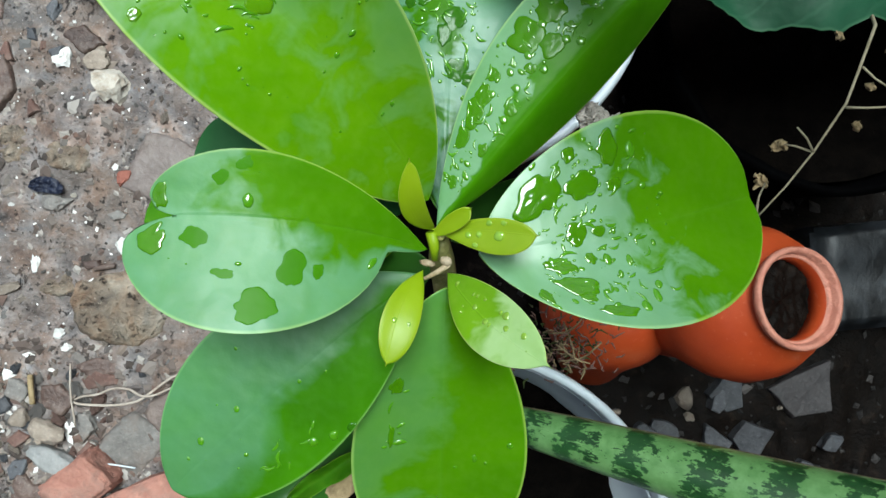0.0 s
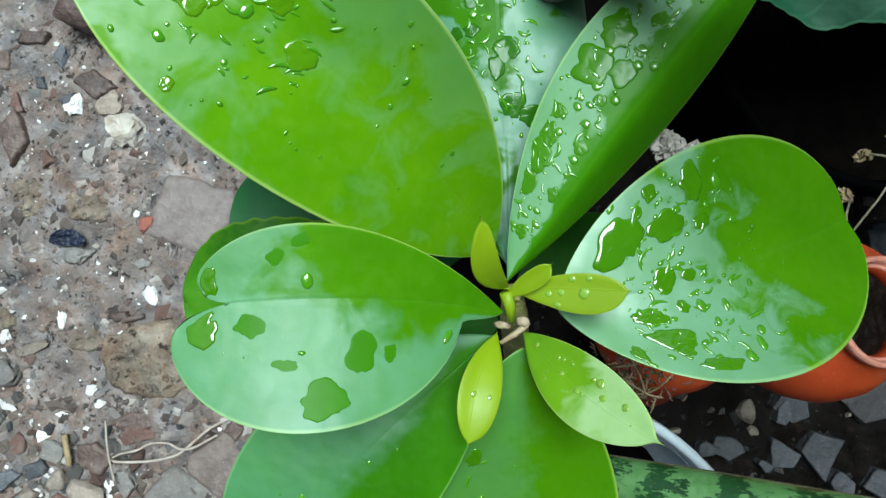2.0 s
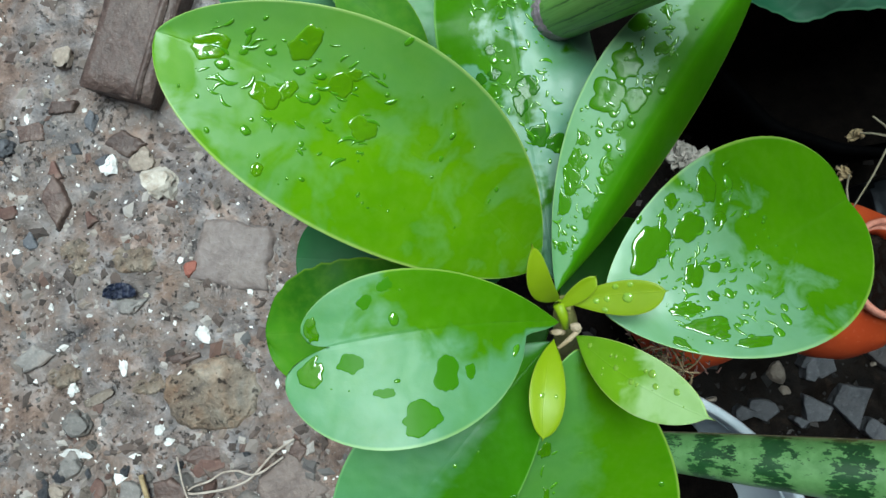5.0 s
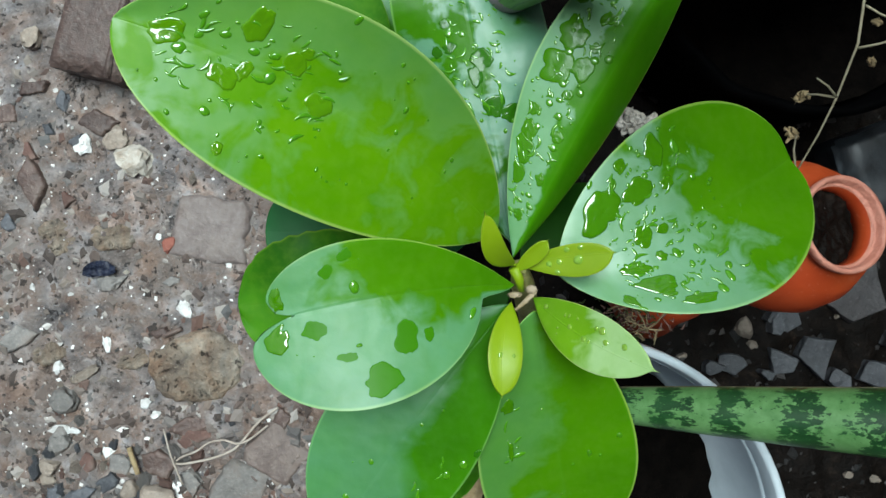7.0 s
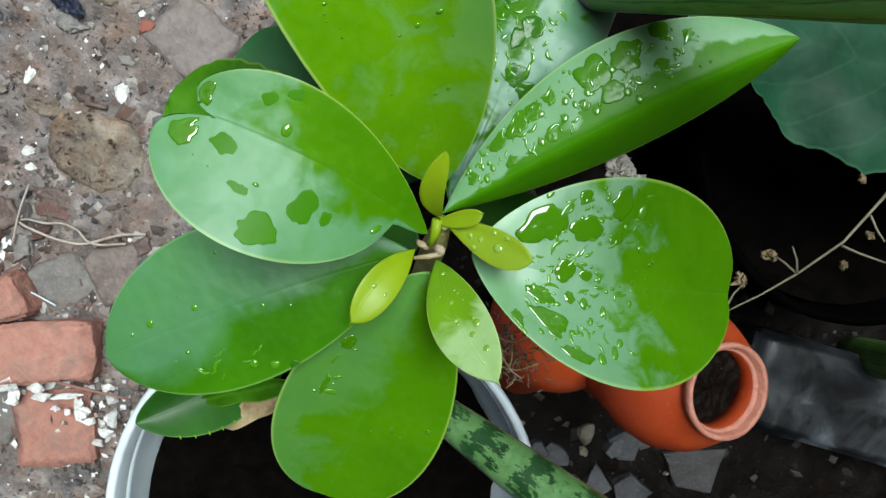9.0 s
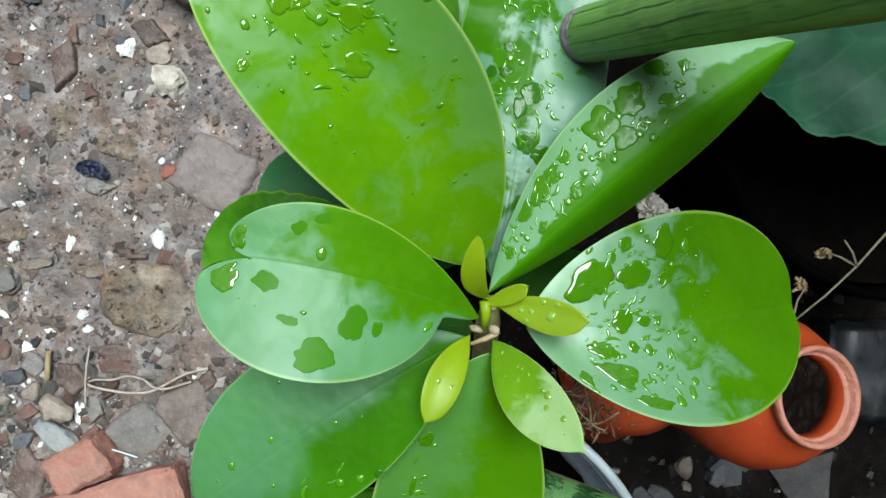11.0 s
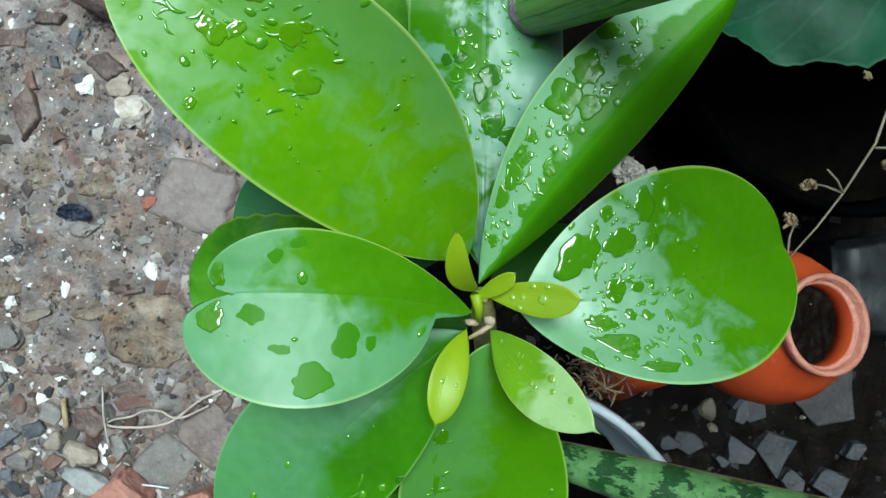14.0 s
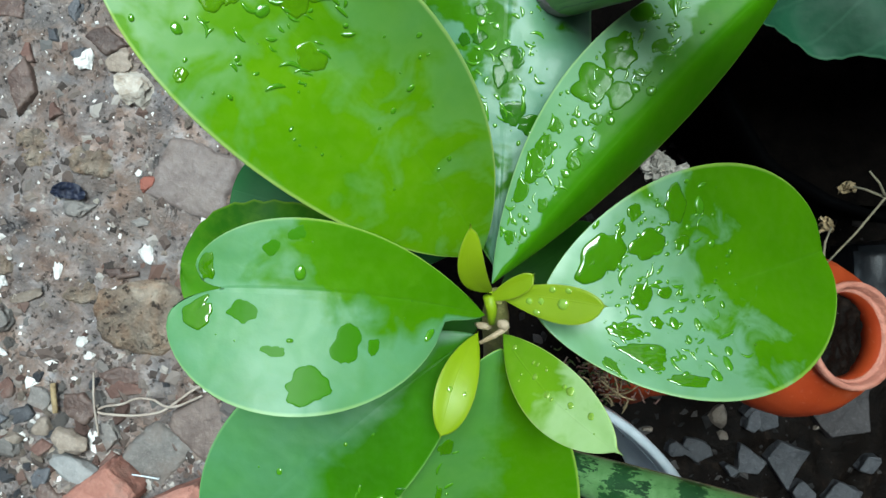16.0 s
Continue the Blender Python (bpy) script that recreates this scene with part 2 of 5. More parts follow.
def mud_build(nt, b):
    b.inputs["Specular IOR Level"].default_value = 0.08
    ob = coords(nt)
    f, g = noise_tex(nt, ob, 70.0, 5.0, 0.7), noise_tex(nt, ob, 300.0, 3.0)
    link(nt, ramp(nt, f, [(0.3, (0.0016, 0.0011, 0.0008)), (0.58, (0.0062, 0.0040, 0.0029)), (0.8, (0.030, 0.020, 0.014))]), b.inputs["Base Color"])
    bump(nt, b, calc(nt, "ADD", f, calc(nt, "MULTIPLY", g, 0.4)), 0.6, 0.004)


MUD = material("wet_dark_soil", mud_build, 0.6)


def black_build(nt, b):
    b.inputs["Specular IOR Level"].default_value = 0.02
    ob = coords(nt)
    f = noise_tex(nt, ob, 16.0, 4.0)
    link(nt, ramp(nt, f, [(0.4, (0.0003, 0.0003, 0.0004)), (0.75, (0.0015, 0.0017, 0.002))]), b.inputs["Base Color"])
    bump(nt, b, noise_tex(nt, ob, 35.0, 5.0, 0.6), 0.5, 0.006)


# near-black: pot soil, and the deep shade of the gap between pots
PEAT_AND_SHADE = stone_material("peat_and_shade_black", (0.0008, 0.0006, 0.0005), (0.0030, 0.0022, 0.0017), 0.9, (0.008, 0.006, 0.005), 0.03)
# the gap's deep shade put into a colour
SHADE_BLACK = material("shade_black", black_build, 0.75)


def snake_build(nt, b):
    """Pale green with dark cross bands that break up into flames along the leaf."""
    sep = node(nt, "SeparateXYZ", Vector=coords(nt, "UV"))
    ob = coords(nt)
    wob = noise_tex(nt, ob, 90.0, 4.0, 0.6)
    flame = noise_tex(nt, node(nt, "CombineXYZ", X=calc(nt, "MULTIPLY", sep.outputs[0], 95.0), Y=calc(nt, "MULTIPLY", sep.outputs[1], 26.0), Z=0.0).outputs[0], 1.6, 4.0, 0.7)
    ph = calc(nt, "ADD", calc(nt, "MULTIPLY", sep.outputs[0], 150.0), calc(nt, "MULTIPLY", wob, 9.0))
    mask = calc(nt, "ADD", calc(nt, "MULTIPLY", calc(nt, "SINE", ph), 0.15), flame)
    band = ramp(nt, mask, [(0.525, grey(0)), (0.555, grey(1))])
    pale = ramp(nt, noise_tex(nt, ob, 160.0, 4.0, 0.6), [(0.3, (0.052, 0.145, 0.036)), (0.7, (0.108, 0.228, 0.078))])
    link(nt, mix(nt, band, pale, ramp(nt, wob, [(0.35, (0.004, 0.030, 0.006)), (0.7, (0.012, 0.062, 0.014))])), b.inputs["Base Color"])
    bump(nt, b, wob, 0.15, 0.001)


SNAKE = material("banded_snake_leaf", snake_build, 0.42)


def stripe_build(nt, b):
    """Green with fine dark lines along the leaf and faint clouded bands across it."""
    sep = node(nt, "SeparateXYZ", Vector=coords(nt, "UV"))
    ob = coords(nt)
    wob = noise_tex(nt, ob, 60.0, 4.0)
    grain = noise_tex(nt, node(nt, "CombineXYZ", X=calc(nt, "MULTIPLY", sep.outputs[0], 9.0), Y=calc(nt, "MULTIPLY", sep.outputs[1], 60.0), Z=0.0).outputs[0], 1.0, 4.0, 0.65)
    st = calc(nt, "SINE", calc(nt, "ADD", calc(nt, "MULTIPLY", sep.outputs[1], 75.4), calc(nt, "MULTIPLY", wob, 2.5)))
    line = calc(nt, "MULTIPLY", ramp(nt, st, [(0.84, grey(0)), (0.97, grey(1))]), ramp(nt, grain, [(0.40, grey(0)), (0.52, grey(1))]))
    cross = ramp(nt, calc(nt, "ADD", calc(nt, "MULTIPLY", calc(nt, "SINE", calc(nt, "ADD", calc(nt, "MULTIPLY", sep.outputs[0], 60.0), calc(nt, "MULTIPLY", wob, 12.0))), 0.10), grain), [(0.54, grey(0)), (0.66, grey(0.55))])
    col = mix(nt, calc(nt, "MAXIMUM", line, cross), ramp(nt, grain, [(0.3, (0.095, 0.250, 0.040)), (0.7, (0.185, 0.390, 0.090))]), (0.016, 0.070, 0.010))
    link(nt, col, b.inputs["Base Color"])
    bump(nt, b, line, -0.4, 0.001)


STRIPED = material("striped_snake_leaf", stripe_build, 0.45)
DRY = stone_material("dry_husk", (0.12, 0.080, 0.036), (0.36, 0.27, 0.145), 0.8)
PALE_DRY = stone_material("pale_dry_flower", (0.15, 0.125, 0.10), (0.50, 0.455, 0.40), 0.8)
STRING = stone_material("pale_fibre", (0.26, 0.21, 0.17), (0.46, 0.40, 0.34), 0.8)
LIMESTONE = stone_material("pale_limestone", (0.36, 0.29, 0.22), (0.70, 0.65, 0.57), 0.7, (0.85, 0.83, 0.8))
TWIG = stone_material("grey_brown_twig", (0.16, 0.135, 0.075), (0.32, 0.28, 0.19), 0.75)
STEM = stone_material("greenish_stem", (0.17, 0.165, 0.045), (0.30, 0.28, 0.10), 0.6, (0.42, 0.36, 0.22))
CUT = stone_material("pale_leaf_scar", (0.26, 0.19, 0.10), (0.48, 0.38, 0.27), 0.6)
MARGIN = stone_material("reddish_margin", (0.045, 0.045, 0.018), (0.09, 0.075, 0.035), 0.5)
PURPLE = stone_material("withered_tip", (0.22, 0.16, 0.19), (0.40, 0.32, 0.36), 0.6)
NAVY = stone_material("navy_plastic", (0.012, 0.016, 0.035), (0.04, 0.05, 0.09), 0.3, (0.08, 0.09, 0.12))


def block_build(nt, b):
    ob = coords(nt)
    f = noise_tex(nt, ob, 22.0, 5.0, 0.55, 0.9)
    col = ramp(nt, f, [(0.38, (0.004, 0.0045, 0.005)), (0.54, (0.018, 0.021, 0.025)), (0.70, (0.115, 0.135, 0.150))])
    link(nt, col, b.inputs["Base Color"])
    link(nt, ramp(nt, f, [(0.4, grey(0.35)), (0.7, grey(0.75))]), b.inputs["Roughness"])
    bump(nt, b, noise_tex(nt, ob, 120.0, 5.0, 0.65), 0.3, 0.002)


BLOCK = material("wet_mottled_concrete", block_build)


def grit_material(name, stops):
    def build(nt, b):
        isl = nt.nodes.new("ShaderNodeNewGeometry").outputs["Random Per Island"]
        link(nt, ramp(nt, isl, stops), b.inputs["Base Color"])
    return material(name, build, 0.8)


GRIT = grit_material("mixed_grit", [(0.0, (0.030, 0.024, 0.020)), (0.2, (0.110, 0.085, 0.070)), (0.42, (0.17, 0.115, 0.090)), (0.65, (0.215, 0.185, 0.165)), (0.86, (0.33, 0.295, 0.265)), (0.93, (0.78, 0.76, 0.73))])
RUBBLE = grit_material("mixed_rubble", [(0.0, (0.035, 0.027, 0.023)), (0.25, (0.10, 0.072, 0.06)), (0.45, (0.19, 0.16, 0.14)), (0.62, (0.10, 0.097, 0.094)), (0.74, (0.125, 0.070, 0.053)), (0.82, (0.21, 0.175, 0.145)), (1.0, (0.36, 0.33, 0.30))])
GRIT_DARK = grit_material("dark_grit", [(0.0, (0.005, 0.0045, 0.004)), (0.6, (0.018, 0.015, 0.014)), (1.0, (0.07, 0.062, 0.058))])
BLOCKER = stone_material("blocker_stone", (0.10, 0.095, 0.09), (0.17, 0.16, 0.15), 0.9)


# ---- mesh tools ----
def finish(name, bm, mat, parent=None, label="", smooth=True):
    me = bpy.data.meshes.new(name)
    bmesh.ops.recalc_face_normals(bm, faces=bm.faces)
    bm.to_mesh(me)
    bm.free()
    me.materials.append(mat)
    if smooth:
        me.polygons.foreach_set("use_smooth", [True] * len(me.polygons))
    ob = new(name, me)
    if parent is not None:
        ob.parent = parent
    if label:
        ob["label"] = label
    return ob


def empty(name, place=(0, 0, 0)):
    ob = new(name)
    ob.location = place
    ob.empty_display_size = 0.02
    return ob


def part(name, bm, mat, parent, label="", smooth=True):
    """A mesh in world coordinates, hung under its thing."""
    ob = finish(name, bm, mat, None, label, smooth)
    ob.parent = parent
    p, m = parent, Matrix.Identity(4)
    while p is not None:
        m = p.matrix_basis @ m if p.parent is None else p.matrix_parent_inverse @ p.matrix_basis @ m
        p = p.parent
    base = parent
    while base.parent is not None:
        base = base.parent
    ob.matrix_parent_inverse = Matrix.Translation(-base.location) if parent is base else Matrix.Identity(4)
    return ob


def sweep(bm, pts, radii, n=12, cap=True, uvl=None):
    """A tube along points, with a radius each."""
    rings, up = [], Vector((0, 0, 1))
    pts = [Vector(p) for p in pts]
    for i, p in enumerate(pts):
        d = (pts[min(i + 1, len(pts) - 1)] - pts[max(i - 1, 0)]).normalized()
        a = d.cross(up)
        a = a.normalized() if a.length > 1e-4 else Vector((1, 0, 0))
        b = d.cross(a)
        rings.append([bm.verts.new(p + radii[i] * (math.cos(2 * math.pi * k / n) * a + math.sin(2 * math.pi * k / n) * b)) for k in range(n)])
    for i in range(len(rings) - 1):
        for k in range(n):
            f = bm.faces.new((rings[i][k], rings[i][(k + 1) % n], rings[i + 1][(k + 1) % n], rings[i + 1][k]))
            if uvl:
                u0, u1 = i / (len(rings) - 1), (i + 1) / (len(rings) - 1)
                for loop, c in zip(f.loops, ((u0, k / n), (u0, (k + 1) / n), (u1, (k + 1) / n), (u1, k / n))):
                    loop[uvl].uv = c
    if cap:
        bm.faces.new(rings[0])
        bm.faces.new(rings[-1])


def lathe(bm, profile, n, m):
    """Turn a profile of (radius, height) round the z axis of m; open profile."""
    rings = []
    for r, h in profile:
        rings.append([bm.verts.new(m @ Vector((r * math.cos(2 * math.pi * k / n), r * math.sin(2 * math.pi * k / n), h))) for k in range(n)])
    for i in range(len(rings) - 1):
        for k in range(n):
            bm.faces.new((rings[i][k], rings[i][(k + 1) % n], rings[i + 1][(k + 1) % n], rings[i + 1][k]))
    return rings


def disc(bm, radius, m, rings=8, n=40, rough=0.004, seed=0.0):
    """A bumpy round surface of soil."""
    rows = [[bm.verts.new(m @ Vector((0, 0, rough * noise.noise((0, seed, 0)))))]]
    for i in range(1, rings + 1):
        r = radius * i / rings
        row = []
        for k in range(n):
            x, y = r * math.cos(2 * math.pi * k / n), r * math.sin(2 * math.pi * k / n)
            h = rough * (noise.noise((x * 60, y * 60, seed)) + 0.7 * noise.noise((x * 170, y * 170, seed)) + 0.3 * noise.noise((x * 420, y * 420, seed)))
            row.append(bm.verts.new(m @ Vector((x, y, h))))
        rows.append(row)
    for k in range(n):
        bm.faces.new((rows[0][0], rows[1][k], rows[1][(k + 1) % n]))
    for i in range(1, rings):
        for k in range(n):
            bm.faces.new((rows[i][k], rows[i + 1][k], rows[i + 1][(k + 1) % n], rows[i][(k + 1) % n]))


class Leaf:
    """A leaf blade: a bent midrib and two wings."""

    def __init__(self, base, tip, up, lat, wl, wr, el, er, a, b, notch=0.0, notch_w=0.004, wavy=0.0, seed=0.0, keel=1.6, lobe=None, short=0.0, point=0.0, frill=0.0):
        self.b, self.t = Vector(base), Vector(tip)
        self.up, self.lat, self.wl, self.wr = up, lat, wl, wr
        self.el, self.er, self.a, self.e = radians(el), radians(er), a, b
        self.notch, self.nw, self.wavy, self.seed, self.keel = notch, notch_w, wavy, seed, keel
        self.al, self.bl, self.s0 = lobe or (a, b, 0.0)
        self.short, self.point, self.frill = short, point, frill
        c = self.t - self.b
        self.length = c.length
        c.normalize()
        self.c = c
        self.side = Vector((0, 0, 1)).cross(c).normalized()
        self.n = c.cross(self.side)
        self.mid = (self.b + self.t) / 2 + self.n * up + self.side * lat

    def width(self, s, q=0.0):
        """Share of the full width at s; a lobed wing starts past its neck, a pointed tip runs out in a short beak."""
        a, b = (self.al, self.bl) if q > 0 else (self.a, self.e)
        m = a / (a + b)
        s = min(max(s, 0.0), 1.0)
        neck = 0.0
        if q > 0 and self.s0:
            neck = 0.14 * min(s / self.s0, 1.0) ** 0.6 * (1 - s)
            s = max((s - self.s0) / (1 - self.s0), 0.0)
        k = 1 - self.point
        r = min(s / k, 1.0)
        w = (r ** a * (1 - r) ** b) / (m ** a * (1 - m) ** b)
        if self.point and s > k * 0.9:
            w = max(w, 0.30 * ((1 - s) / (1 - 0.9 * k)) ** 1.2)
        return max(w, neck)

    def at(self, s, q):
        w = self.width(s, q)
        wid, ang = (self.wl, self.el) if q > 0 else (self.wr, self.er)
        x = q * w * wid * (1 + self.frill * (abs(math.sin(s * 46 + q)) - 0.5))
        if self.wavy > 0.01:
            x *= 1 + 0.035 * math.sin(s * 47) + 0.09 * noise.noise((s * 17, 2.0 if q > 0 else 5.0, self.seed)) + 0.05 * noise.noise((s * 55, 8.0, self.seed))
        s2 = s - self.notch * math.exp(-abs(x) / self.nw if self.notch > 0.05 else -(x / self.nw) ** 2) * s ** 7
        if self.short and q < 0:
            s2 -= self.short * min(-x / 0.004, 1.0) * s ** 6
        p = (1 - s2) ** 2 * self.b + 2 * s2 * (1 - s2) * self.mid + s2 * s2 * self.t
        fold = (math.sqrt(q * q + 0.04) - 0.2) * 1.22 if self.keel < 1.5 else abs(q) ** self.keel
        lift = fold * w * wid * math.sin(ang)
        lift += self.wavy * abs(q) ** 2 * w * math.sin(s * 17 + self.seed + (2.0 if q > 0 else 0.0))
        lift += self.wavy * 0.35 * noise.noise((s * 5 + self.seed, q * 2.5, self.seed))
        return p + self.side * (x * math.cos(ang)) + self.n * lift

    def normal(self, s, q):
        s, q = min(max(s, 0.02), 0.98), min(max(q, -0.97), 0.97)
        du = self.at(min(s + 0.01, 0.99), q) - self.at(s - 0.01, q)
        dv = self.at(s, q + 0.02) - self.at(s, q - 0.02)
        n = du.cross(dv)
        return n.normalized() if n.length > 1e-12 else self.n

    def mesh(self, bm, thick=0.0011, ns=40, nq=20):
        uvl = bm.loops.layers.uv.get("uv") or bm.loops.layers.uv.new("uv")
        ss = [0.5 - 0.5 * math.cos(math.pi * (0.012 + 0.988 * i / ns)) for i in range(ns + 1)]
        qs = [math.sin(0.5 * math.pi * (-1 + 2 * j / nq)) for j in range(nq + 1)]
        if self.notch > 0.05:
            qs = sorted(qs + [-0.2, -0.12, -0.07, -0.045, -0.025, -0.012, 0.012, 0.025, 0.045, 0.07, 0.12, 0.2])
            nq = len(qs) - 1
        sheets = []
        for sgn in (1, -1):
            rows = []
            for s in ss:
                row = []
                for q in qs:
                    edge = 1 - abs(q) ** 6
                    d = thick * 0.5 * sgn * (0.25 + 0.75 * edge)
                    if sgn < 0:
                        d -= 0.0012 * math.exp(-(q / 0.07) ** 2)
                    row.append(bm.verts.new(self.at(s, q) + self.normal(s, q) * d))
                rows.append(row)
            sheets.append(rows)

        def face(vs, cs):
            f = bm.faces.new(vs)
            for loop, c in zip(f.loops, cs):
                loop[uvl].uv = c

        for k, rows in enumerate(sheets):
            for i in range(ns):
                for j in range(nq):
                    ids = [(i, j), (i, j + 1), (i + 1, j + 1), (i + 1, j)]
                    if k:
                        ids.reverse()
                    face([rows[a][b] for a, b in ids], [(ss[a], qs[b]) for a, b in ids])
        top, low = sheets
        ring = [(0, j) for j in range(nq)] + [(i, nq) for i in range(ns)] + [(ns, j) for j in range(nq, 0, -1)] + [(i, 0) for i in range(ns, 0, -1)]
        for a, b in zip(ring, ring[1:] + ring[:1]):
            face((top[a[0]][a[1]], low[a[0]][a[1]], low[b[0]][b[1]], top[b[0]][b[1]]), ((0.5, 1), (0.5, 1), (0.5, 1), (0.5, 1)))


def blade(name, shape, mat, parent, label="", thick=0.0011, ns=40, nq=20):
    bm = bmesh.new()
    shape.mesh(bm, thick, ns, nq)
    return part(name, bm, mat, parent, label)


# ---- ground and unseen light-blocking walls ----
def ground_height(x, y):
    d = math.exp(-((x - 0.3) / 0.16) ** 2 - ((y + 0.05) / 0.4) ** 2)
    h = 0.006 * noise.noise((x * 9, y * 9, 0.3)) + 0.0042 * noise.noise((x * 32, y * 32, 4.1)) + 0.0022 * noise.noise((x * 95, y * 95, 7.7))
    if -0.55 < x < 0.1 and abs(y) < 0.42:
        h += 0.0016 * abs(noise.noise((x * 210, y * 210, 1.2))) + 0.0008 * noise.noise((x * 420, y * 420, 3.4))
    h += 0.013 * math.exp(-((x + 0.175) / 0.05) ** 2 - ((y + 0.275) / 0.042) ** 2)
    return h - 0.006 * d


def build_ground():
    far = [0.012 * 1.33 ** k for k in range(30)]
    xn, yn = [-0.56 + 0.0027 * i for i in range(240)], [-0.40 + 0.0027 * i for i in range(300)]
    xs = [xn[0] - f for f in reversed(far)] + xn + [xn[-1] + f for f in far]
    ys = [yn[0] - f for f in reversed(far)] + yn + [yn[-1] + f for f in far]
    verts = [(x, y, ground_height(x, y)) for x in xs for y in ys]
    n = len(ys)
    faces = [(i * n + j, (i + 1) * n + j, (i + 1) * n + j + 1, i * n + j + 1) for i in range(len(xs) - 1) for j in range(n - 1)]
    me = bpy.data.meshes.new("ground")
    me.from_pydata(verts, [], faces)
    me.materials.append(SOIL)
    me.polygons.foreach_set("use_smooth", [True] * len(me.polygons))
    tagged(new("ground", me), "damp brown earth with grit and broken brick", "ground", "", "structure")


build_ground()


def box(bm, lo, hi, m=Matrix.Identity(4), bevel=0.0):
    made = bmesh.ops.create_cube(bm, size=1.0)["verts"]
    c, s = (Vector(lo) + Vector(hi)) / 2, Vector(hi) - Vector(lo)
    for v in made:
        v.co = m @ (c + Vector([a * b for a, b in zip(v.co, s)]))
    if bevel:
        bmesh.ops.bevel(bm, geom=list({e for v in made for e in v.link_edges}), offset=bevel, segments=2, affect="EDGES")


def build_blocker(name, lo, hi):
    bm = bmesh.new()
    box(bm, lo, hi, bevel=0.01)
    tagged(finish(name, bm, BLOCKER, smooth=False), "plain unseen wall added to block part of the sky", "wall", "", "structure")


# unseen walls and eaves, added to limit the sky that leaves reflect
build_blocker("wall_east", (0.75, -1.6, -0.1), (0.9, 1.6, 2.7))
build_blocker("wall_south", (-1.6, -1.6, -0.1), (0.75, -1.45, 2.7))
bm = bmesh.new()
box(bm, (0.62, -1.6, 2.7), (1.2, 1.6, 2.8), bevel=0.01)
box(bm, (-1.6, -1.6, 2.704), (0.618, -0.75, 2.8), bevel=0.01)
tagged(finish("ceiling", bm, BLOCKER, smooth=False), "plain unseen eaves added to narrow the sky overhead", "roof", "", "structure")

# ---- the leafy plant ----
plant = empty("succulent_plant", (0.01, -0.07, 0.16))
tagged(plant, "young succulent plant with wet thick oval leaves", "plant")
SHAPE = {}
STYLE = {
    'A': (LEAF_BRIGHT, {}), 'L': (LEAF_WAXY_SHEEN, {'notch': 0.17, 'notch_w': 0.0029, 'lobe': (0.55, 0.45, 0.15), 'short': 0.05}), 'R': (LEAF_SPECKLED, {'notch': 0.02, 'notch_w': 0.008}), 'C': (LEAF_FOLDED, {'keel': 1.0}),
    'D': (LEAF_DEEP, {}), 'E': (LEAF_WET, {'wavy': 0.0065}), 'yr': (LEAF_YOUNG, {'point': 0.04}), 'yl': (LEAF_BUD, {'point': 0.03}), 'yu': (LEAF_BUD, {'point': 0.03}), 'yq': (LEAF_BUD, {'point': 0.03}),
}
LEAVES = {
    'A': ((-0.0068, 0.0235, 0.3417), (-0.1191, 0.0992, 0.426), 0.0279, -0.0191, 0.0370, 0.0315, 6.5, 22.6, 0.79, 0.60),
    'C': ((-0.0022, 0.0134, 0.3550), (0.0775, 0.1285, 0.3730), 0.0040, 0.0050, 0.0285, 0.0204, -8.0, -50.0, 0.97, 0.78),
    'R': ((0.0138, 0.0051, 0.3645), (0.1169, 0.0424, 0.3368), 0.0145, -0.0057, 0.0410, 0.0392, 3.4, 22.1, 0.68, 0.54),
    'L': ((-0.0044, 0.0041, 0.3755), (-0.0961, 0.0006, 0.4032), 0.0254, -0.0082, 0.0350, 0.0204, 9.9, 8.3, 0.99, 0.57),
    'B': ((0.0041, -0.0086, 0.3543), (0.0163, -0.1193, 0.3021), 0.0038, -0.0005, 0.0339, 0.0358, 4.6, 13.2, 0.67, 0.46),
    'D': ((-0.0055, -0.0050, 0.3540), (-0.0866, -0.0960, 0.3450), 0.0055, -0.0050, 0.0308, 0.0318, -4.0, 2.0, 0.86, 0.62),
    'yr': ((0.0042, -0.0032, 0.3557), (0.0378, -0.0269, 0.4046), 0.0036, -0.0059, 0.0106, 0.0098, 11.1, -1.9, 0.94, 0.69),
    'yl': ((-0.0050, -0.0035, 0.3610), (-0.0127, -0.0368, 0.3754), 0.0121, -0.0041, 0.0076, 0.0055, -3.9, 16.0, 0.97, 0.59),
    'yu': ((-0.0032, 0.0114, 0.3693), (-0.0129, 0.0308, 0.3945), 0.0072, 0.0096, 0.0033, 0.0052, 5.8, 10.8, 0.68, 0.55),
    'yq': ((-0.0042, 0.0110, 0.3710), (0.0313, 0.0127, 0.3870), 0.0002, 0.0011, 0.0046, 0.0076, 12.8, 0.3, 1.22, 0.58),
    'E': ((0.0, 0.018, 0.335), (-0.0155, 0.168, 0.335), 0.012, 0.0, 0.0310, 0.0310, -10.0, -2.0, 0.85, 0.50),
}
bm = bmesh.new()
sweep(bm, [(0.02, -0.075, 0.14), (0.014, -0.05, 0.22), (0.006, -0.015, 0.31), (0.001, 0.002, 0.35), (-0.001, 0.010, 0.366)], [0.006, 0.0055, 0.005, 0.0048, 0.003], 14)
part("stem", bm, STEM, plant)

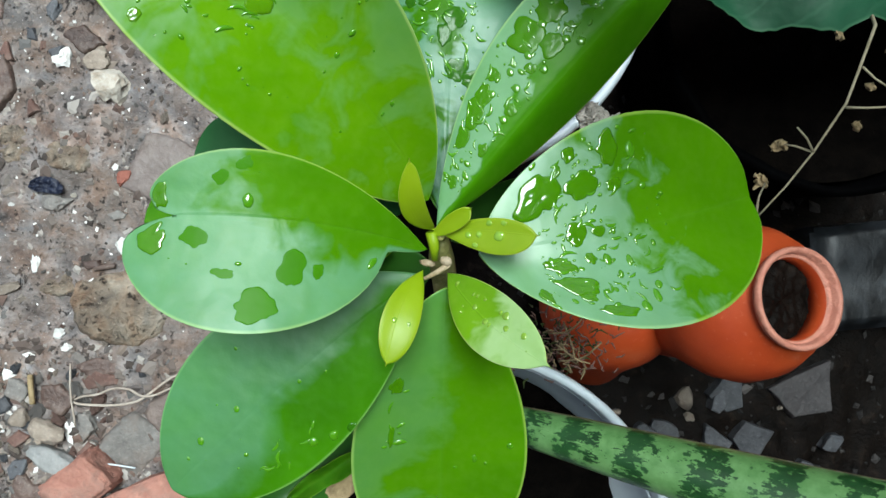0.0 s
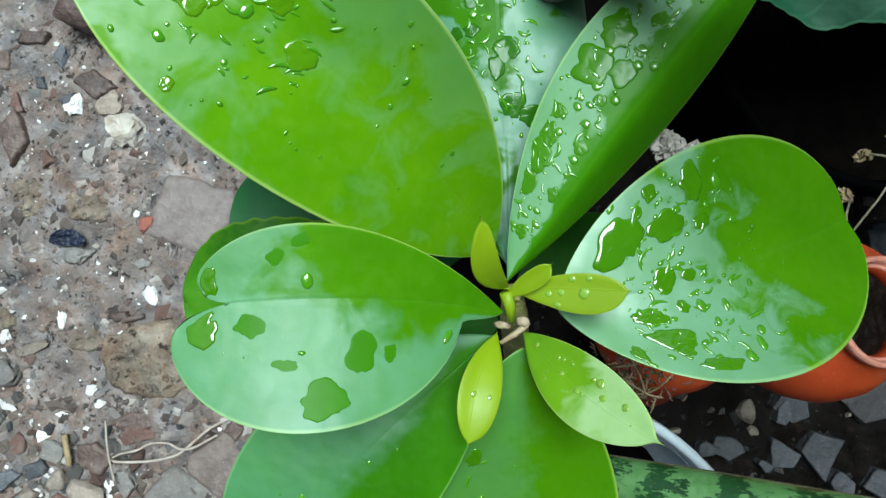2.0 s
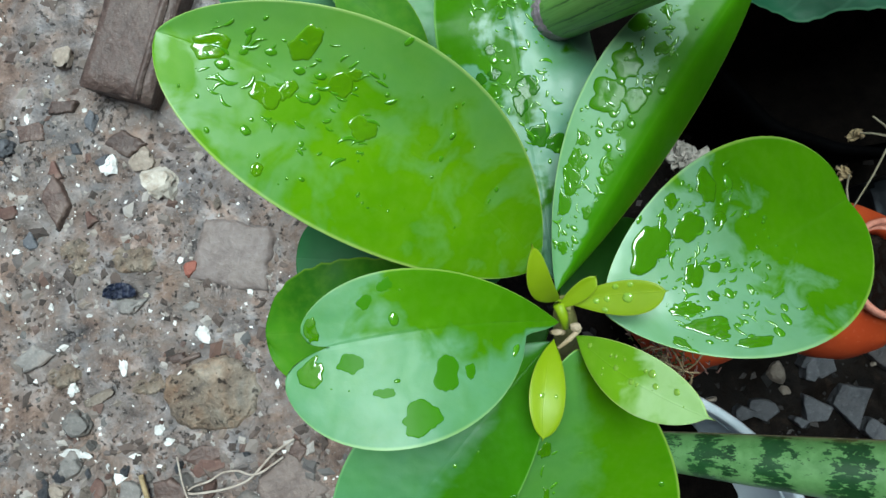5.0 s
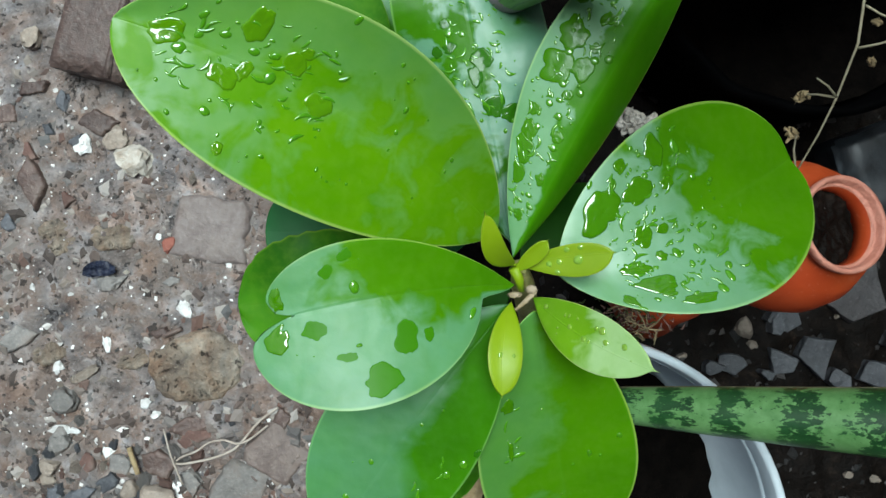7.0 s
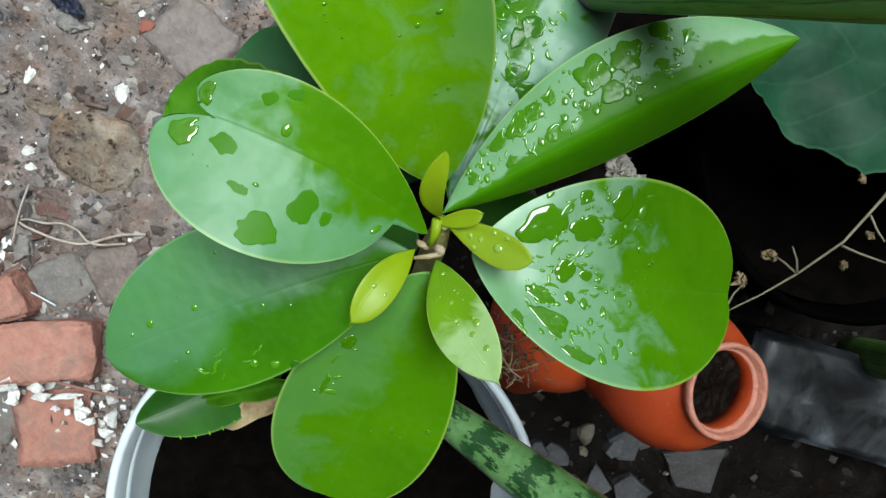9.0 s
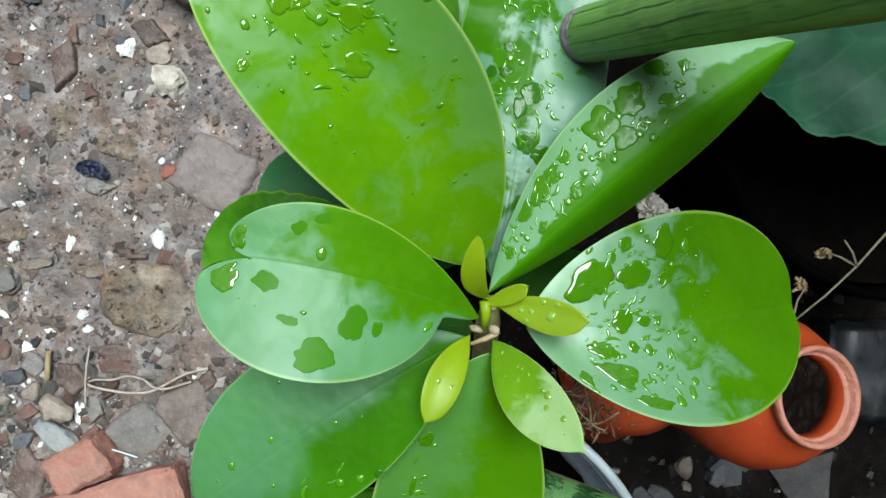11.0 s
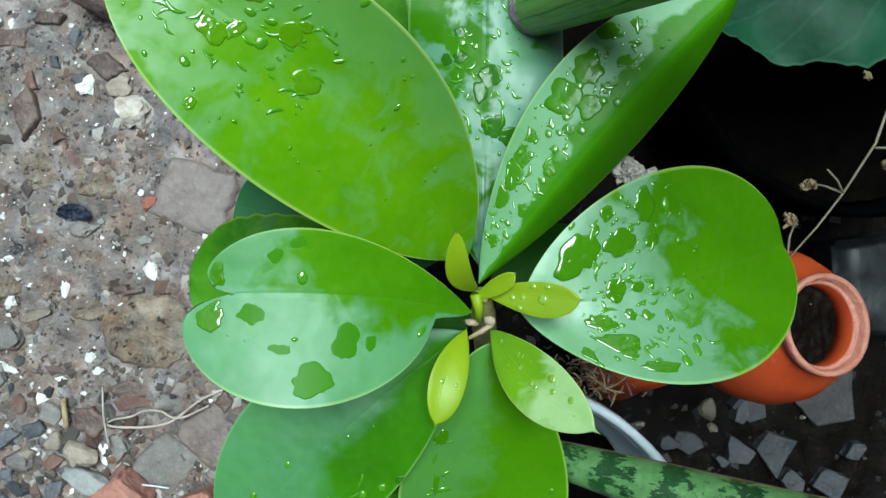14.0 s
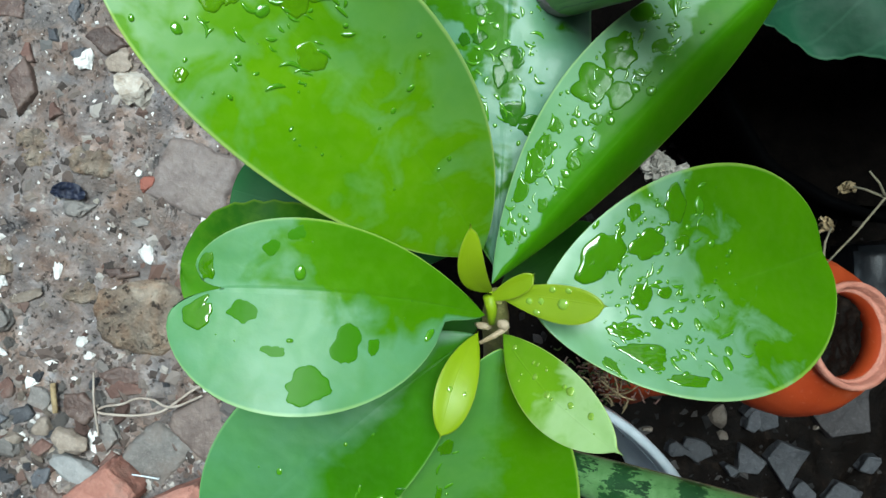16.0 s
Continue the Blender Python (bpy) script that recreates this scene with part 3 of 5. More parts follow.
# ---- pots ----
def pot(name, x, y, z, radius, height, fill, soil_label, label, bottom=0.72, slope=0.0):
    thing = tagged(empty(name, (x, y, 0.0)), label, "pot")
    m = pose(x, y, z)
    r = radius
    bm = bmesh.new()
    lathe(bm, [(0.001, -height), (r * bottom, -height), (r * bottom + 0.004, -height + 0.006), (r * 0.955, -0.022), (r * 0.957, -0.017), (r * 0.942, -0.017), (r * 0.94, -0.024), (r * bottom * 0.96, -height + 0.008), (0.001, -height + 0.006)], 72, m)
    wall = part("pot_wall", bm, WHITE, thing)
    bm = bmesh.new()
    lathe(bm, [(r * 0.942, -0.0165), (r * 0.962, -0.018), (r * 0.985, -0.0165), (r, -0.012), (r, -0.002), (r - 0.001, 0.0), (r - 0.0045, 0.0), (r - 0.0055, -0.002), (r * 0.944, -0.0165)], 72, m)
    part("rim", bm, WHITE, wall)
    bm = bmesh.new()
    rr = r * (bottom + (0.94 - bottom) * (1 - fill / height)) - 0.002
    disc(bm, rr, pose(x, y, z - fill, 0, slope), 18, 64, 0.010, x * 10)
    part("potting_soil", bm, PEAT_AND_SHADE, thing, soil_label)
    return thing


pot("flower_pot", 0.033, -0.172, 0.191, 0.128, 0.19, 0.046, "wet black potting soil", "round white plastic flower pot with dark wet soil", slope=17.0)
pot("flower_pot", -0.023, 0.157, 0.235, 0.115, 0.232, 0.04, "wet dark potting soil", "round white plastic flower pot under the broad leaves")

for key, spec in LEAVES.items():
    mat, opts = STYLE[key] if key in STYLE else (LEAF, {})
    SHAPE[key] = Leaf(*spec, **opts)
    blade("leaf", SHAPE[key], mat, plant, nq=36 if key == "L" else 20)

# ---- snake plant leaves ----
def snake(name, knots, radii, mat, label, tip=False):
    thing = tagged(empty(name, (knots[-1] if knots[-1][2] < 0.01 else knots[0])), label, "plant")
    bm = bmesh.new()
    uvl = bm.loops.layers.uv.new("uv")
    ks = [Vector(k) for k in knots]
    pts, rs = [], []
    for i in range(len(ks) - 1):
        p0, p1, p2, p3 = ks[max(i - 1, 0)], ks[i], ks[i + 1], ks[min(i + 2, len(ks) - 1)]
        for j in range(8):
            t = j / 8
            pts.append(0.5 * (2 * p1 + (p2 - p0) * t + (2 * p0 - 5 * p1 + 4 * p2 - p3) * t * t + (3 * p1 - p0 - 3 * p2 + p3) * t ** 3))
            rs.append(radii[i] + (radii[i + 1] - radii[i]) * t)
    pts.append(ks[-1])
    rs.append(radii[-1])
    sweep(bm, pts, rs, 28, True, uvl)
    leaf = part("leaf", bm, mat, thing)
    for sign in () if tip else (1, -1):
        line = []
        for i in range(2, len(pts) - 2):
            d = (pts[i + 1] - pts[i - 1]).normalized()
            line.append(pts[i] + sign * rs[i] * 0.985 * d.cross(Vector((0, 0, 1))).normalized())
        bm = bmesh.new()
        sweep(bm, line, [0.00055] * len(line), 6)
        part("leaf_margin", bm, MARGIN, leaf, "thin brown leaf margin")
    if tip:
        bm = bmesh.new()
        a, d, r0 = ks[0], (ks[0] - ks[1]).normalized(), radii[0]
        sweep(bm, [a - d * 0.021, a - d * 0.018, a + d * 0.0005, a + d * 0.0042, a + d * 0.0062], [r0 * 0.98, r0 * 1.03, r0 * 0.98, r0 * 0.72, r0 * 0.25], 22)
        part("withered_tip", bm, PURPLE, leaf, "grey-purple withered tip")
    return thing


snake("snake_plant", [(0.03, -0.072, 0.238), (0.0473, -0.0728, 0.2496), (0.1872, -0.0797, 0.3264), (0.26, -0.083, 0.366), (0.33, -0.086, 0.40)], [0.0075, 0.0085, 0.0176, 0.021, 0.008], SNAKE, "snake plant leaf, pale green with dark green bands")
snake("snake_plant", [(0.0047, 0.124, 0.328), (0.0268, 0.1158, 0.3955), (0.0488, 0.1076, 0.4629), (0.075, 0.098, 0.535), (0.14, 0.09, 0.58), (0.25, 0.09, 0.52), (0.34, 0.09, 0.28), (0.38, 0.09, 0.0)], [0.0110, 0.0114, 0.0119, 0.013, 0.014, 0.016, 0.018, 0.014], STRIPED, "striped green snake plant leaf with a withered tip", tip=True)

# ---- orange jars ----
def jar(name, x, y, z, tilt, turn, mouth, body, depth, label):
    n = Vector((math.sin(tilt) * math.cos(turn), math.sin(tilt) * math.sin(turn), math.cos(tilt)))
    rot = n.to_track_quat("Z", "Y").to_matrix().to_4x4()
    m = Matrix.Translation((x, y, z)) @ rot
    thing = tagged(empty(name, (x, y, 0.0)), label, "pot")
    R, r = body, mouth
    bm = bmesh.new()
    foot = (z - 0.004) / n.z - R * 0.6 * math.tan(tilt)
    lathe(bm, [(0.001, -foot), (R * 0.52, -foot), (R * 0.55, -foot + 0.004), (R * 0.62, -(depth + foot) / 2), (R * 0.74, -depth), (R * 0.86, -depth * 0.80), (R * 0.97, -depth * 0.62), (R, -depth * 0.46), (R * 0.93, -depth * 0.3), (R * 0.78, -depth * 0.17), (r * 0.93, -depth * 0.1), (r * 0.88, -depth * 0.06), (r * 0.93, -0.004),
               (r * 0.80, -0.006), (r * 0.78, -0.02), (R * 0.72, -depth * 0.25), (R * 0.7, -depth * 0.45), (0.001, -depth * 0.5)], 56, m)
    jar_body = part("jar_body", bm, ORANGE, thing)
    bm = bmesh.new()
    lathe(bm, [(r * 0.93, -0.0045), (r * 0.985, -0.004), (r, -0.0015), (r * 0.99, 0.0008), (r * 0.93, 0.0012), (r * 0.885, 0.0), (r * 0.87, -0.003), (r * 0.84, -0.0045), (r * 0.825, -0.004), (r * 0.80, -0.0065)], 56, m)
    part("rim", bm, ORANGE_RIM, jar_body, "paler stepped rim")
    bm = bmesh.new()
    low = rot.to_3x3().inverted() @ Vector((-1, 0, 0))
    disc(bm, r * 0.80, m @ pose(0, 0, -0.0145) @ Matrix.Rotation(radians(9), 4, low.cross(Vector((0, 0, 1)))), 22, 64, 0.0035, 3.0)
    part("potting_soil", bm, MUD, thing, "crumbly dark brown soil")
    return thing


jar("clay_jar", 0.1949, 0.0076, 0.2187, 0.3186, 0.4273, 0.0282, 0.047, 0.10, "orange clay jar with a soil-filled mouth")

jar("clay_jar", 0.1145, 0.017, 0.150, 0.50, 1.75, 0.0282, 0.049, 0.10, "orange clay jar partly hidden under a leaf")

for x, y, size in ((0.1880, 0.0110, 0.0021), (0.1905, 0.0175, 0.0012)):
    bm = bmesh.new()
    bmesh.ops.create_icosphere(bm, subdivisions=2, radius=1.0)
    for v in bm.verts:
        k = 1 + 0.5 * noise.noise(v.co * 2.0 + Vector((x * 300, 0, 0)))
        v.co = Vector((v.co.x * size * k, v.co.y * size * 0.6 * k, v.co.z * size * 0.45 * k))
    crumb = finish("white_crumb", bm, CHIP, smooth=False)
    crumb.location = (x, y, 0.2035)
    tagged(crumb, "tiny white crumb on the jar's dark soil", "crumb")

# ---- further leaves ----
# shaded copy of the leaf green: shade under upper leaves put into the colour
LEAF_SHADY = leaf_material("leaf_shaded_green", (0.014, 0.075, 0.003), (0.009, 0.05, 0.003), (0.06, 0.14, 0.02), (0.03, 0.09, 0.01), 0.5, 0.15, 0.1)
OLIVE = leaf_material("leaf_olive_green", (0.042, 0.160, 0.003), (0.018, 0.090, 0.003), (0.10, 0.20, 0.012), (0.06, 0.16, 0.012), 0.5, 0.6, 0.08)
ALOE = leaf_material("leaf_glossy_dark", (0.020, 0.105, 0.006), (0.010, 0.060, 0.004), (0.07, 0.18, 0.03), (0.04, 0.12, 0.02), 0.42, 0.15, 0.3)
for spec, mat, opts in (
    (((-0.018, 0.004, 0.325), (-0.121, 0.002, 0.318), 0.006, 0.0, 0.030, 0.029, 8, 8, 0.8, 0.5), OLIVE, {"wavy": 0.003, "frill": 0.06}),
    (((-0.016, 0.022, 0.30), (-0.109, 0.034, 0.305), 0.006, 0.0, 0.026, 0.026, 8, 8, 0.8, 0.45), LEAF_TEAL, {}),
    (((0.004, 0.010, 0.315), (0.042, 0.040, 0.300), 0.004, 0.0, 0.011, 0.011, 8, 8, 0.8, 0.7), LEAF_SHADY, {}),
    (((0.004, 0.070, 0.318), (0.0225, 0.104, 0.333), 0.003, 0.0, 0.0085, 0.0085, 8, 8, 0.8, 0.45), OLIVE, {}),
    (((-0.030, -0.080, 0.245), (-0.0765, -0.141, 0.275), 0.008, 0.004, 0.019, 0.017, 24, 24, 0.9, 0.7), ALOE, {}),
    # extra leaf added to fill the gap at the left leaf's neck
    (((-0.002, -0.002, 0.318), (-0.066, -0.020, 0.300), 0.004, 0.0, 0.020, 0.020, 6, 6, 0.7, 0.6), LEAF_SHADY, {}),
):
    low_leaf = blade("leaf", Leaf(*spec, **opts), mat, plant)
    if mat is ALOE:
        toothed_leaf = low_leaf
spine = Leaf((-0.030, -0.080, 0.245), (-0.0765, -0.141, 0.275), 0.008, 0.004, 0.019, 0.017, 24, 24, 0.9, 0.7)
for q in (0.98, -0.98):
    bm = bmesh.new()
    for k in range(9):
        a = spine.at(0.22 + 0.075 * k, q)
        out = (a - spine.at(0.22 + 0.075 * k, q * 0.8)).normalized()
        sweep(bm, [a - out * 0.0005, a + out * 0.0009, a + out * 0.0015], [0.0007, 0.0004, 0.0001], 6)
    part("leaf_teeth", bm, LEAF_YOUNG, toothed_leaf, "row of small pale teeth")
bm = bmesh.new()
Leaf((-0.018, -0.092, 0.270), (-0.054, -0.131, 0.262), 0.004, 0.003, 0.008, 0.007, 30, -35, 0.7, 0.5, wavy=0.004, seed=2.0).mesh(bm, 0.0008, 24, 10)
part("dry_leaf", bm, DRY, plant, "curled dry brown leaf edge")
bm = bmesh.new()
Leaf((-0.012, -0.085, 0.272), (-0.056, -0.120, 0.266), 0.006, -0.004, 0.007, 0.007, 45, 45, 0.7, 0.6, wavy=0.003, seed=5.0).mesh(bm, 0.0008, 24, 10)
part("leaf", bm, OLIVE, plant)
# node of pale scars and the small unopened leaves
for place, size, mat, name, label in (((-0.0035, -0.0005, 0.3650), (0.0026, 0.0014, 0.0013), CUT, "leaf_scar", "pale pinkish leaf scar"), ((0.0028, 0.0008, 0.3662), (0.0022, 0.0018, 0.0014), CUT, "leaf_scar", "pale pinkish leaf scar"),
                                ((0.0, 0.0095, 0.3715), (0.0018, 0.002, 0.0024), STEM, "bud", "")):
    bm = bmesh.new()
    bmesh.ops.create_icosphere(bm, subdivisions=2, radius=1.0)
    for v in bm.verts:
        k = 1 + 0.55 * noise.noise(v.co * 2.1 + Vector(place) * 90)
        v.co = Vector(place) + Vector([a * b * k for a, b in zip(v.co, size)])
    part(name, bm, mat, plant, label)
for a, b, r in (((0.004, 0.0, 0.3655), (-0.004, -0.0062, 0.366), 0.0011), ((-0.0035, 0.0100, 0.3725), (-0.0012, 0.0010, 0.3680), 0.0021)):
    bm = bmesh.new()
    sweep(bm, [a, Vector(a).lerp(Vector(b), 0.5) + Vector((0.0004, 0, 0.0005)), b], [r, r * 0.9, r * 0.6], 8)
    part("leaf_stalk", bm, CUT if r < 0.0013 else LEAF_BUD, plant)
bm = bmesh.new()
Leaf((-0.0030, 0.0090, 0.372), (0.0085, 0.0190, 0.383), 0.001, 0.001, 0.0022, 0.0042, 20, 20, 0.7, 0.35, point=0.03).mesh(bm, 0.0007, 16, 8)
part("leaf", bm, LEAF_BUD, plant)

# neighbouring plant in the pot under the broad leaves
neighbour = tagged(empty("succulent_plant", (-0.05, 0.13, 0.2)), "succulent with broad blue-green leaves in a white pot", "plant")
for spec, mat in (
    (((-0.030, 0.10, 0.255), (-0.088, 0.218, 0.272), 0.008, 0.0, 0.029, 0.029, 10, 10, 0.8, 0.5), LEAF_DEEP),
    (((-0.046, 0.122, 0.277), (-0.083, 0.160, 0.288), 0.004, 0.0, 0.015, 0.015, 10, 10, 0.7, 0.45), OLIVE),
    (((-0.060, 0.13, 0.235), (-0.152, 0.205, 0.245), 0.008, 0.0, 0.032, 0.032, 10, 10, 0.8, 0.5), LEAF_TEAL),
):
    blade("leaf", Leaf(*spec), mat, neighbour)
bm = bmesh.new()
sweep(bm, [(-0.035, 0.14, 0.19), (-0.034, 0.125, 0.23), (-0.036, 0.11, 0.265)], [0.006, 0.005, 0.003], 10)
part("stem", bm, STEM, neighbour)

# ---- near-black bag added for the shaded gap, with a broad-leaved plant ----
# added bag: its black wall and fill stand for an empty, deeply shaded gap
bag = tagged(empty("shade_gap_bag", (0.225, 0.185, 0.0)), "near-black bag added to stand for the deep shade between pots", "grow bag")
bm = bmesh.new()
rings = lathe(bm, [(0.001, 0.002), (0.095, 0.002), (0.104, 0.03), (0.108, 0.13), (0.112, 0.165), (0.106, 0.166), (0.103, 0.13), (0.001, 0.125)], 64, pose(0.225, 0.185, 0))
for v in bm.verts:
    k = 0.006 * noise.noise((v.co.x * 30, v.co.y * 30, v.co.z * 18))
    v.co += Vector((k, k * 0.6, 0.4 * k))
part("bag_wall", bm, SHADE_BLACK, bag)
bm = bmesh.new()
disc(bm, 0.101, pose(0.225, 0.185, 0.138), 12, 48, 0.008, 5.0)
part("potting_soil", bm, PEAT_AND_SHADE, bag, "near-black fill standing for deep shade")
broad = tagged(empty("broadleaf_plant", (0.26, 0.23, 0.14)), "plant with a large veined blue-green leaf", "plant")
BROAD = leaf_material("leaf_veined_blue_green", (0.011, 0.058, 0.028), (0.005, 0.030, 0.014), (0.03, 0.09, 0.045), (0.055, 0.135, 0.08), 0.5, 0.3, 0.11, veins=0.13, crinkle=3.0)
blade("leaf", Leaf((0.33, 0.232, 0.25), (0.080, 0.168, 0.262), 0.010, 0.0, 0.06, 0.052, 8, 8, 0.55, 0.55, wavy=0.013, seed=1.3), BROAD, broad, ns=110)
bm = bmesh.new()
sweep(bm, [(0.27, 0.235, 0.14), (0.30, 0.25, 0.21), (0.325, 0.261, 0.25)], [0.004, 0.0035, 0.002], 10)
part("leaf_stalk", bm, STEM, broad)

# concrete block beside the bag
bm = bmesh.new()
box(bm, (0.0, 0.0, -0.05), (0.24, 0.080, 0.0), bevel=0.004)
bmesh.ops.subdivide_edges(bm, edges=[e for e in bm.edges if e.calc_length() > 0.02], cuts=14, use_grid_fill=True)
for v in bm.verts:
    c = v.co * 38
    v.co += Vector((noise.noise(c), noise.noise(c + Vector((5, 0, 0))), noise.noise(c + Vector((0, 5, 0))))) * 0.0022
block = finish("concrete_block", bm, BLOCK)
block.matrix_basis = pose(0.292, -0.013, 0.05, 0, 0, 13)
tagged(block, "wet mottled grey concrete block on dark soil", "block")

# dark wet soil over the earth between the pots; under the plant it stands for shade
def build_wet_soil_and_shade():
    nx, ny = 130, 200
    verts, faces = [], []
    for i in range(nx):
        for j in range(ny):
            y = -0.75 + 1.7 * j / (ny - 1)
            # the bulge at y = 0 lays this dark colour where the plant shades
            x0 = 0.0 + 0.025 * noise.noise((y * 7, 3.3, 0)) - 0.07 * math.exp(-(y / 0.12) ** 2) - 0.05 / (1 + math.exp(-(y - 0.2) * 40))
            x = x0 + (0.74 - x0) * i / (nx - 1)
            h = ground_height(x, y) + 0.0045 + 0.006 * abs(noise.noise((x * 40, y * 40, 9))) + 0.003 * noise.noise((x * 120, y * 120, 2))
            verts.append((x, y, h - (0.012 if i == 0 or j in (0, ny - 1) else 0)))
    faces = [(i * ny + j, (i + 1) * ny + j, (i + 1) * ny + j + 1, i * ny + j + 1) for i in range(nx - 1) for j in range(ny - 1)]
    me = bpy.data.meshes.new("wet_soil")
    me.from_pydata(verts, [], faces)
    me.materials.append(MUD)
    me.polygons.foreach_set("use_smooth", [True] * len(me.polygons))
    tagged(new("wet_soil", me), "dark wet soil between the pots, standing for shade under the plant", "soil", "", "structure")


build_wet_soil_and_shade()

# ---- dried flower stalk ----
stalk = tagged(empty("dried_stalk", (0.24, 0.20, 0.14)), "thin dried flower stalk with brown husks", "stalk")
bm = bmesh.new()
sweep(bm, [(0.131, 0.0365, 0.307), (0.142, 0.052, 0.3075), (0.152, 0.068, 0.307), (0.164, 0.091, 0.306), (0.172, 0.117, 0.302), (0.178, 0.13, 0.295), (0.20, 0.165, 0.24), (0.24, 0.20, 0.14)], [0.0004, 0.00045, 0.0005, 0.0006, 0.0007, 0.0008, 0.0009, 0.001], 8)
twig = part("stem", bm, TWIG, stalk)
for pts in ([(0.152, 0.068, 0.307), (0.148, 0.073, 0.3085), (0.1426, 0.0769, 0.31)], [(0.164, 0.089, 0.306), (0.172, 0.0895, 0.308), (0.184, 0.0915, 0.309)], [(0.170, 0.108, 0.304), (0.175, 0.103, 0.306), (0.180, 0.100, 0.307)],
            [(0.131, 0.0375, 0.307), (0.134, 0.047, 0.30), (0.138, 0.054, 0.295)], [(0.152, 0.068, 0.307), (0.147, 0.071, 0.30), (0.144, 0.072, 0.296)]):
    bm = bmesh.new()
    sweep(bm, pts, [0.0006, 0.0005, 0.0004], 6)
    part("branch", bm, TWIG, twig)
for place, size, axis in (((0.1435, 0.0722, 0.293), 0.0045, (-0.9, -0.35)), ((0.1385, 0.0545, 0.292), 0.004, (-0.9, 0.3)), ((0.1724, 0.0838, 0.300), 0.0024, (0.6, -0.7)), ((0.1616, 0.1216, 0.299), 0.0022, (-0.8, 0.4)), ((0.1742, 0.1004, 0.303), 0.0024, (0.7, 0.2)), ((0.183, 0.118, 0.30), 0.0026, (0.5, 0.8))):
    bm, rnd = bmesh.new(), random.Random(int(place[0] * 10000))
    along = Vector((*axis, 0.15))
    for k in range(15):
        out = (along * rnd.uniform(0.2, 0.9) + Vector((rnd.gauss(0, 0.55), rnd.gauss(0, 0.55), rnd.gauss(0.1, 0.4)))) * size * rnd.uniform(0.7, 1.15)
        root = Vector(place) + along * size * rnd.uniform(-0.3, 0.5) - out * 0.3 + Vector((rnd.uniform(-0.2, 0.2), rnd.uniform(-0.2, 0.2), 0)) * size
        Leaf(root, root + out * 1.1, size * rnd.uniform(-0.25, 0.45), size * rnd.uniform(-0.3, 0.3), size * rnd.uniform(0.22, 0.40), size * rnd.uniform(0.2, 0.36), rnd.uniform(-30, 60), rnd.uniform(-30, 60), 0.6, 0.5, wavy=size * 0.28, seed=k * 1.7).mesh(bm, 0.0004, 10, 6)
    part("husk", bm, DRY, twig, "brown husk of crumpled dry bracts")

# pale withered flower head caught between two leaves
bm, rnd = bmesh.new(), random.Random(4)
for k in range(64):
    a, e = 2.4 * k, rnd.uniform(-0.1, 1.3)
    out = Vector((math.cos(a) * math.cos(e), math.sin(a) * math.cos(e), 0.8 * math.sin(e))) * rnd.uniform(0.0036, 0.0074)
    at = Vector((0.0500, 0.0625, 0.3445))
    Leaf(at - out * 0.15, at + out, rnd.uniform(-0.0016, 0.0026), rnd.uniform(-0.0016, 0.0016), 0.0021, 0.0018, rnd.uniform(-40, 50), rnd.uniform(-40, 50), 0.6, 0.5, wavy=0.0012, seed=k).mesh(bm, 0.0004, 12, 6)
tagged(finish("withered_flower", bm, PALE_DRY), "pale withered flower head resting on a leaf", "flower")
bm = bmesh.new()
Leaf((0.0545, 0.060, 0.345), (0.062, 0.064, 0.343), 0.002, 0.0, 0.002, 0.002, 30, -20, 0.5, 0.5, wavy=0.003).mesh(bm, 0.0006, 18, 8)
tagged(finish("withered_petal", bm, PALE_DRY), "pale torn withered petal by the flower head", "petal")


# ---- things lying on the ground ----
def rock_mesh(seed, cuts, rough, sub=2):
    rnd = random.Random(seed)
    bm = bmesh.new()
    bmesh.ops.create_icosphere(bm, subdivisions=sub, radius=1.0)
    planes = [(Vector((rnd.uniform(-0.15, 0.15), rnd.uniform(-0.15, 0.15), 1)).normalized(), rnd.uniform(0.55, 0.75))]
    for _ in range(cuts):
        a, e = rnd.uniform(0, 6.28), rnd.uniform(-0.2, 0.5)
        planes.append((Vector((math.cos(a) * math.cos(e), math.sin(a) * math.cos(e), math.sin(e))), rnd.uniform(0.6, 0.82)))
    for v in bm.verts:
        v.co *= 1 + rough * noise.noise(v.co * 1.6 + Vector((seed, 0, 0)))
        for n, d in planes:
            over = v.co.dot(n) - d
            if over > 0:
                v.co -= n * over
        v.co *= 1 + 0.10 * rough * noise.noise(v.co * 5.5 + Vector((seed, 3, 0))) + 0.08 * rough * noise.noise(v.co * 12 + Vector((seed, 3, 0)))
    return bm


count = [0]


def lay(name, mat, label, spots, cuts, rough, flat, sink, group, category, smooth, lift=0.0, sub=2):
    for x, y, w, h, rot in spots:
        count[0] += 1
        bm = rock_mesh(count[0] * 1.7, cuts, rough, sub)
        t = min(w, h) * flat / 1000
        base = ground_height(x, y) + (0.006 if x > 0.05 else 0.0) + lift
        m = pose(x, y, base + t * (1 - sink), random.uniform(-6, 6), random.uniform(-6, 6), rot) @ Matrix.Diagonal((w / 1720, h / 1720, t, 1))
        for v in bm.verts:
            v.co = m @ v.co - Vector((x, y, base))
        ob = finish(name, bm, mat, smooth=smooth)
        ob.location = (x, y, base)
        tagged(ob, label, category, group)


def stones(name, mat, label, spots):
    lay(name, mat, label, spots[::3] + spots[1::3], 9, 0.8, 0.36, 0.62, "stones on the ground", "stone", True, sub=4)
    shards(name, mat, label, spots[2::3])


